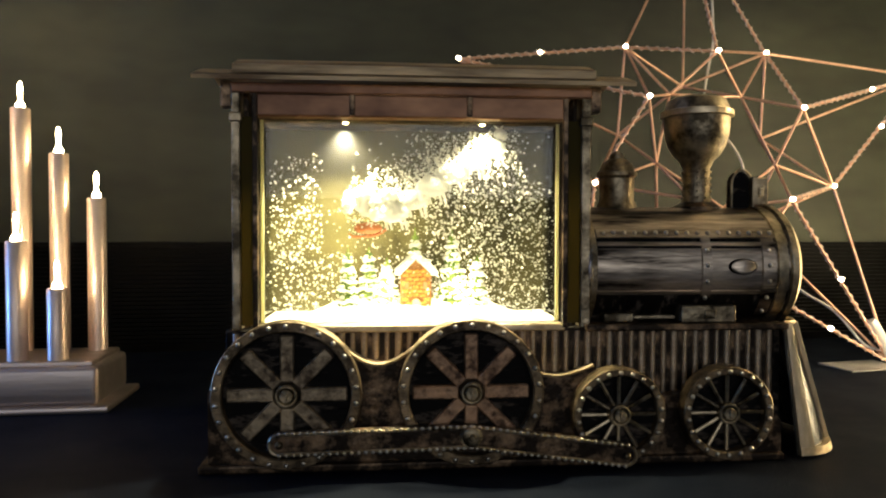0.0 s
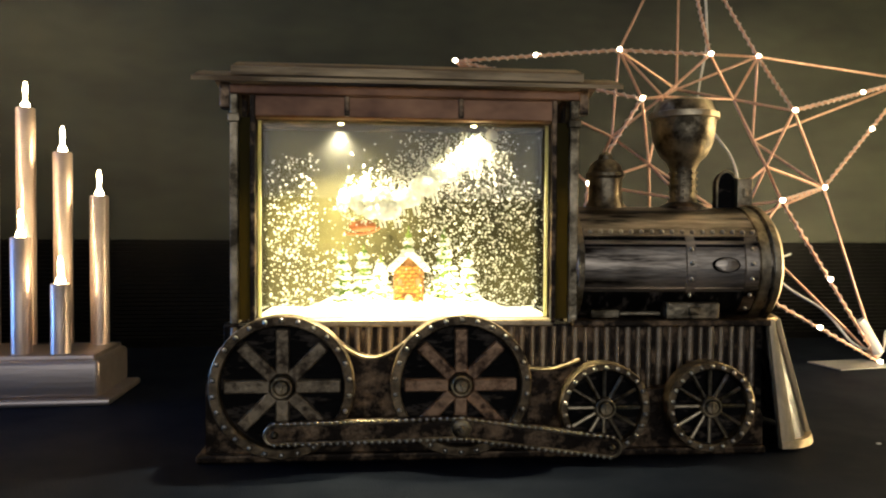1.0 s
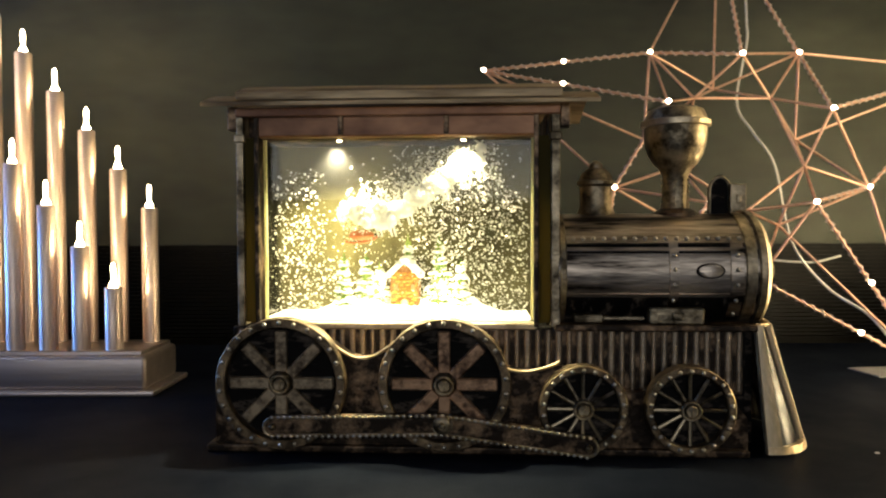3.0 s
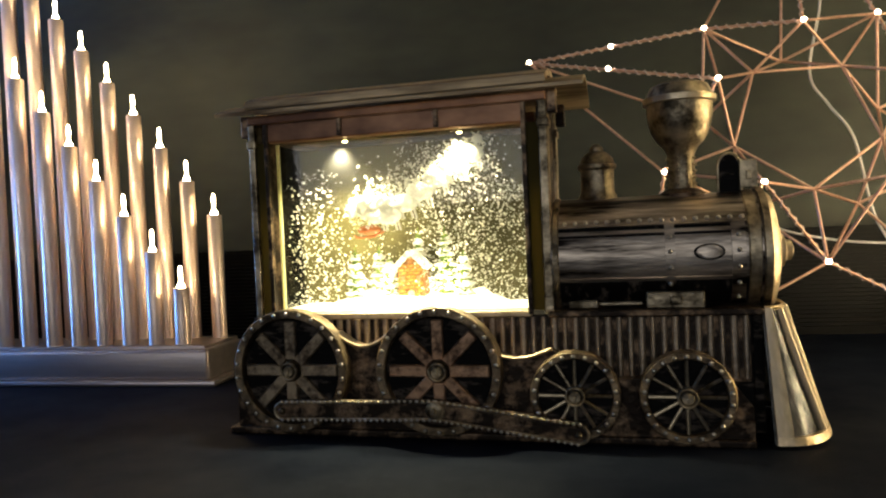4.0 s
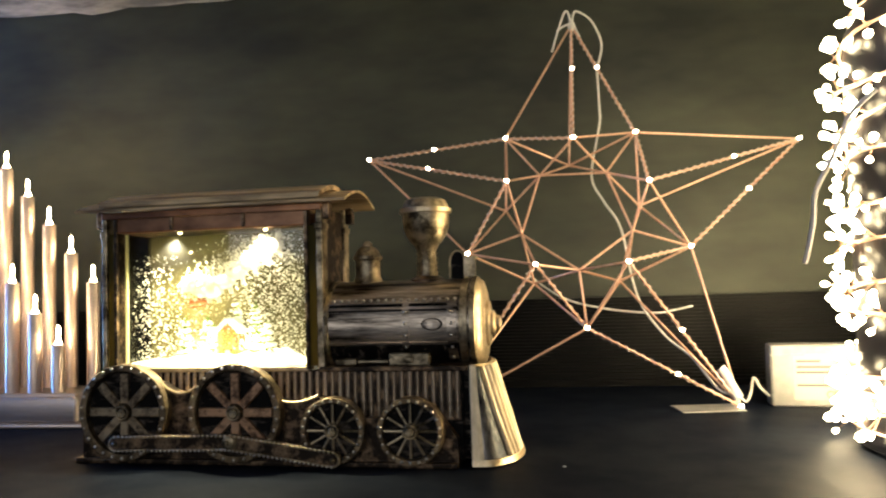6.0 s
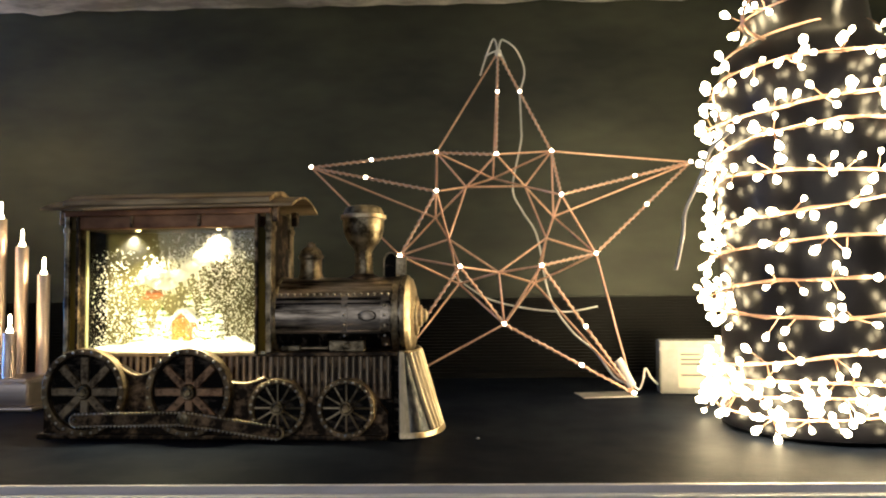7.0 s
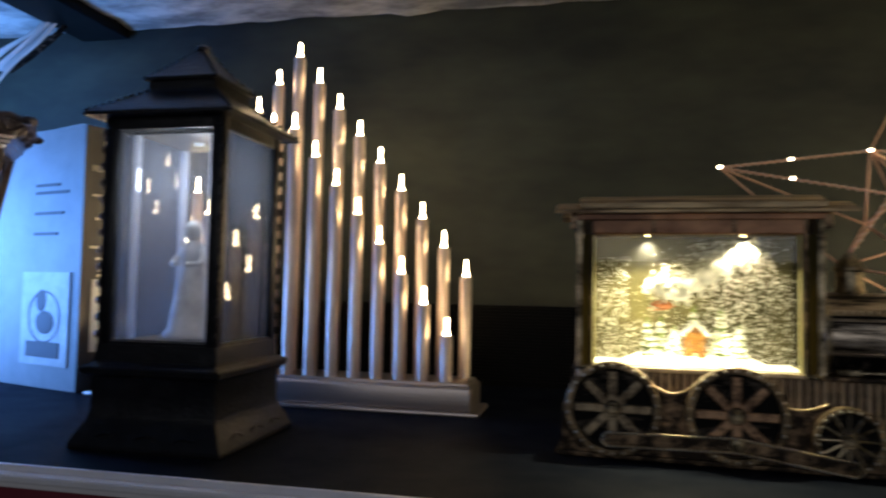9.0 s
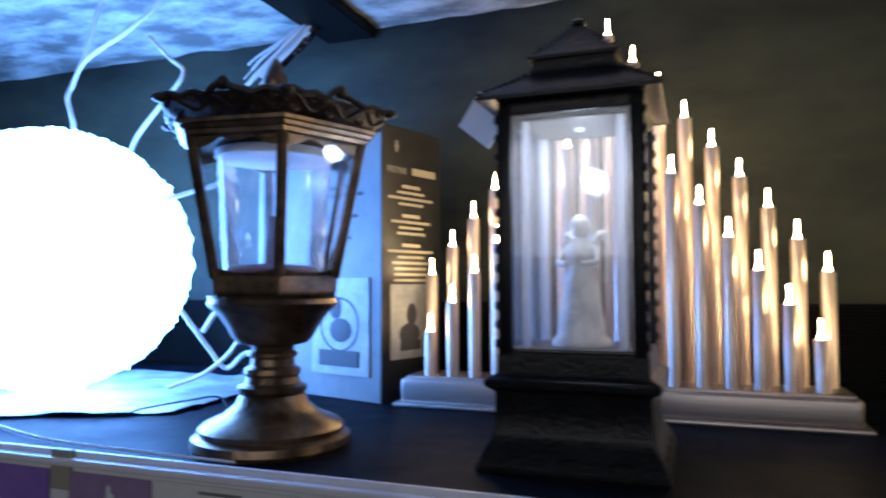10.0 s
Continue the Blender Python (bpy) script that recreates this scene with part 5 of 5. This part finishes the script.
# ---- glowing globe and its cables ----
G_C = Vector((-1.108, 0.445, 0.176))
globe = thing("light_globe", "large fluffy glowing cool-white ball light", "ball light", Matrix.Translation(G_C))
gb = bmesh.new()
bmesh.ops.create_icosphere(gb, subdivisions=6, radius=0.168)
for v in gb.verts:
    v.co *= 1 + 0.016 * noise.noise(v.co * 60) + 0.050 * noise.noise(v.co * 150)
part("ball", gb, COOL, globe, "", 80)
globe_cable = thing("white_cables", "tangle of white cables round the glowing ball", "cable")
for pts in ([(-1.09, 0.455, 0.33), (-1.097, 0.46, 0.357), (-1.115, 0.468, 0.385), (-1.1198, 0.47, 0.40), (-1.12, 0.48, 0.425), (-1.11, 0.49, 0.47), (-1.095, 0.50, 0.542), (-1.09, 0.50, 0.555)], [(-1.12, 0.475, 0.41), (-1.10, 0.48, 0.45), (-1.04, 0.49, 0.485), (-1.00, 0.50, 0.52), (-0.97, 0.50, 0.555)],
            [(-1.03, 0.49, 0.315), (-1.025, 0.50, 0.345), (-0.985, 0.50, 0.385), (-0.951, 0.50, 0.4216), (-0.975, 0.50, 0.445), (-1.009, 0.50, 0.478)], [(-0.93, 0.52, 0.08), (-0.90, 0.53, 0.12), (-0.89, 0.54, 0.07), (-0.92, 0.52, 0.03), (-0.95, 0.48, 0.012)],
            [(-0.95, 0.50, 0.11), (-0.93, 0.53, 0.06), (-0.915, 0.55, 0.03), (-0.89, 0.56, 0.05), (-0.86, 0.57, 0.045)], [(-0.97, 0.48, 0.25), (-0.93, 0.52, 0.27), (-0.90, 0.55, 0.285)], [(-1.19, 0.45, 0.31), (-1.22, 0.46, 0.34), (-1.26, 0.47, 0.36)]):
    part("strand", tube(spline(pts, 8), 0.0030, 6), WHITEWIRE, globe_cable, "", 60)
bundle = thing("cable_bundle", "clear plastic wrapped cable bundle hanging from the shelf above", "cable")
rb = random.Random(3)
top_b, low_b = Vector((-0.872, 0.690, 0.555)), Vector((-0.965, 0.660, 0.455))
for k in range(10):
    u, v = rb.uniform(-1, 1), rb.uniform(-1, 1)
    off = Vector((u * 0.016, v * 0.012, -u * 0.012))
    pts = [top_b + off * 0.4, top_b.lerp(low_b, 0.35) + off * rb.uniform(0.5, 1.3), top_b.lerp(low_b, 0.7) + off * rb.uniform(0.8, 1.5), top_b.lerp(low_b, rb.uniform(0.85, 1.1)) + off * rb.uniform(1.0, 1.8)]
    part("strand", tube(spline(pts, 6), rb.choice((0.0012, 0.0018, 0.0026)), 5), WHITEWIRE, bundle, "", 60)
part("black_cable", tube(spline([(-0.858, 0.70, 0.555), (-0.872, 0.695, 0.53), (-0.905, 0.685, 0.495), (-0.940, 0.675, 0.465)], 7), 0.0045, 8), BLACK, bundle, "black cable", 60)
thin = thing("black_wire", "thin black wire lying on the shelf", "wire")
part("strand", tube(spline([(-0.93, 0.335, 0.004), (-0.90, 0.36, 0.003), (-0.885, 0.365, 0.008), (-0.85, 0.40, 0.014), (-0.825, 0.42, 0.016), (-0.80, 0.405, 0.004), (-0.785, 0.40, 0.002)], 7), 0.0011, 5), BLACK, thin, "", 60)
edge_wire = thing("white_wire", "white cable lying along the shelf edge", "cable")
part("strand", tube(spline([(-1.05, 0.30, 0.003), (-0.95, 0.262, 0.003), (-0.86, 0.238, 0.003), (-0.75, 0.231, 0.003), (-0.66, 0.228, 0.003)], 7), 0.0013, 5), WHITEWIRE, edge_wire, "", 60)

# Pale sheet added so the ball's pool of light shows on dark felt.
film_bm = bmesh.new()
nx, ny = 40, 24
fg = []
for i in range(nx + 1):
    col = []
    for j in range(ny + 1):
        u, v = i / nx, j / ny
        near = 0.255 + 0.13 * max(0.0, (u - 0.55) / 0.45) + 0.012 * noise.noise((i * 0.3, 0, 4))
        far = 0.66
        col.append(film_bm.verts.new((-1.42 + 0.56 * u + 0.01 * noise.noise((0, j * 0.4, 9)), near + (far - near) * v, 0.004 + 0.004 * noise.noise((i * 0.35, j * 0.45, 1)) + 0.003 * abs(noise.noise((i * 0.9, j * 0.8, 5))))))
    fg.append(col)
for i in range(nx):
    for j in range(ny):
        film_bm.faces.new((fg[i][j], fg[i + 1][j], fg[i + 1][j + 1], fg[i][j + 1]))
sheet = thing("light_pool_sheet", "crumpled pale sheet added for the pool of light under the ball", "plastic sheet")
part("film", film_bm, mat("pale_pool_sheet", (0.16, 0.18, 0.19), 0.35, 0, (0.30, 0.32, 0.33), 20), sheet, "", 60)

# ---- printed carton ----
carton = thing("carton", "grey and black printed product carton standing on the shelf", "box", pose(-0.674, 0.523, 0, 0, 0, -17))
part("body", box(-0.232, 0.0, 0.001, 0.116, 0.0, 0.338, 0.001), BOXGREY, carton)
blk = part("side", box(0.0002, 0.0015, 0.0, 0.116, 0.0005, 0.3375), BOXBLACK, carton, "black printed side")
part("flap", box(-0.05, 0.004, 0.0, 0.05, 0.3375, 0.340, 0.0005), BOXGREY, carton, m=pose(0, 0, 0, 0, -2, 0))
ph = part("photo", box(-0.118, -0.018, -0.0012, 0.001, 0.030, 0.150), PHOTO, carton, "framed grey picture of a globe ornament")
globe_pic = lathe([(0.0315, 0.0), (0.0340, 0.0006), (0.0325, 0.0008)], 24, caps=False)
bmesh.ops.transform(globe_pic, matrix=Matrix.Translation((-0.068, -0.0013, 0.092)) @ TURN_X, verts=globe_pic.verts)
part("picture_shape", merge(globe_pic, merge(boxes((-0.104, -0.034, -0.0022, -0.0011, 0.040, 0.060, 0.0003)), merge(ball((-0.066, -0.0015, 0.085), 0.017, 10, (1.2, 0.05, 0.9)), ball((-0.075, -0.0015, 0.113), 0.012, 10, (0.9, 0.05, 1.2))))), INK, ph)
for z, w in ((0.262, 0.05), (0.252, 0.07), (0.225, 0.06), (0.198, 0.05)):
    part("print_bar", box(-0.10, -0.10 + w, -0.0004, 0.0012, z, z + 0.004), INK, carton)
part("title_bar", box(0.0012, 0.0022, 0.057, 0.104, 0.280, 0.289), PRINT, blk)
text_mesh("title", "FESTIVE", 0.0105, PRINT, blk, Matrix.Translation((0.0018, 0.010, 0.280)) @ Matrix.Rotation(radians(90), 4, "Z") @ TURN_X)
rp = random.Random(8)
zz = 0.262
for blockn in (4, 4, 7):
    for k in range(blockn):
        w = rp.uniform(0.042, 0.088) if k else 0.034
        part("print_bar", box(0.0012, 0.0022, 0.055 - w / 2, 0.055 + w / 2, zz, zz + (0.0042 if k == 0 else 0.0032)), PRINT, blk)
        zz -= 0.0072
    zz -= 0.008
part("emblem", merge(box(0.0012, 0.0022, 0.024, 0.030, 0.3115, 0.3145), box(0.0012, 0.0024, 0.0256, 0.0284, 0.306, 0.320)), PRINT, blk)
sideph = part("photo", box(0.0012, 0.0022, 0.016, 0.086, 0.050, 0.142), PHOTO, blk, "small grey picture")
part("picture_shape", merge(ball((0.0022, 0.052, 0.080), 0.020, 12, (0.02, 1.0, 0.7)), merge(ball((0.0022, 0.056, 0.104), 0.012, 12, (0.03, 0.8, 1.2)), box(0.0018, 0.0026, 0.034, 0.074, 0.060, 0.072, 0.0002))), INK, sideph)

# ---- cards on the price rail ----
CF = FRONT - 0.0075


def ticket(x0, x1, z0, z1, material, label, name="price_card"):
    t = thing(name, label, "price card", pose(x0, CF, 0), "cards in the price rail")
    part("card", box(0, x1 - x0, -0.0008, 0.0, z0, z1), material, t)
    return t


for x0, x1 in ((-0.592, -0.30), (-0.28, 0.05), (0.07, 0.40), (0.42, 0.75)):
    t = ticket(x0, x1, -0.070, -0.014, MAROON, "maroon printed shelf card with a pale flame mark", "shelf_card")
    if x0 < -0.29:
        part("flame_mark", merge(ball((0.045, -0.001, -0.034), 0.005, 10, (1, 0.08, 1.3)), ball((0.043, -0.001, -0.026), 0.003, 8, (0.8, 0.08, 1.6))), CARD, t)
t = ticket(-0.815, -0.729, -0.070, -0.014, MAROON_GLARE, "maroon printed shelf card painted lilac for glare, with a pale flame mark", "shelf_card")
part("flame_mark", merge(ball((0.045, -0.001, -0.034), 0.005, 10, (1, 0.08, 1.3)), ball((0.043, -0.001, -0.026), 0.003, 8, (0.8, 0.08, 1.6))), CARD, t)
ticket(-1.10, -0.838, -0.070, -0.014, PURPLE, "purple printed shelf card in the rail", "shelf_card")
pc = ticket(-0.727, -0.594, -0.070, -0.013, CARD, "white price card reading 14.99 pounds in the rail")
text_mesh("price", "\u00a314.99", 0.026, INK, pc, Matrix.Translation((0.050, -0.0012, -0.048)) @ TURN_X)
part("grey_patch", box(0.006, 0.026, -0.0014, -0.0006, -0.042, -0.028), SILVER, pc)
part("print_bar", box(0.045, 0.085, -0.0012, -0.0006, -0.020, -0.0175), SILVER, pc)
clip = thing("rail_clip", "small beige tape clip on the price rail", "clip", pose(-0.835, CF, 0))
part("tape", box(0, 0.022, -0.002, 0.004, -0.030, 0.0035, 0.001), PRINT, clip)
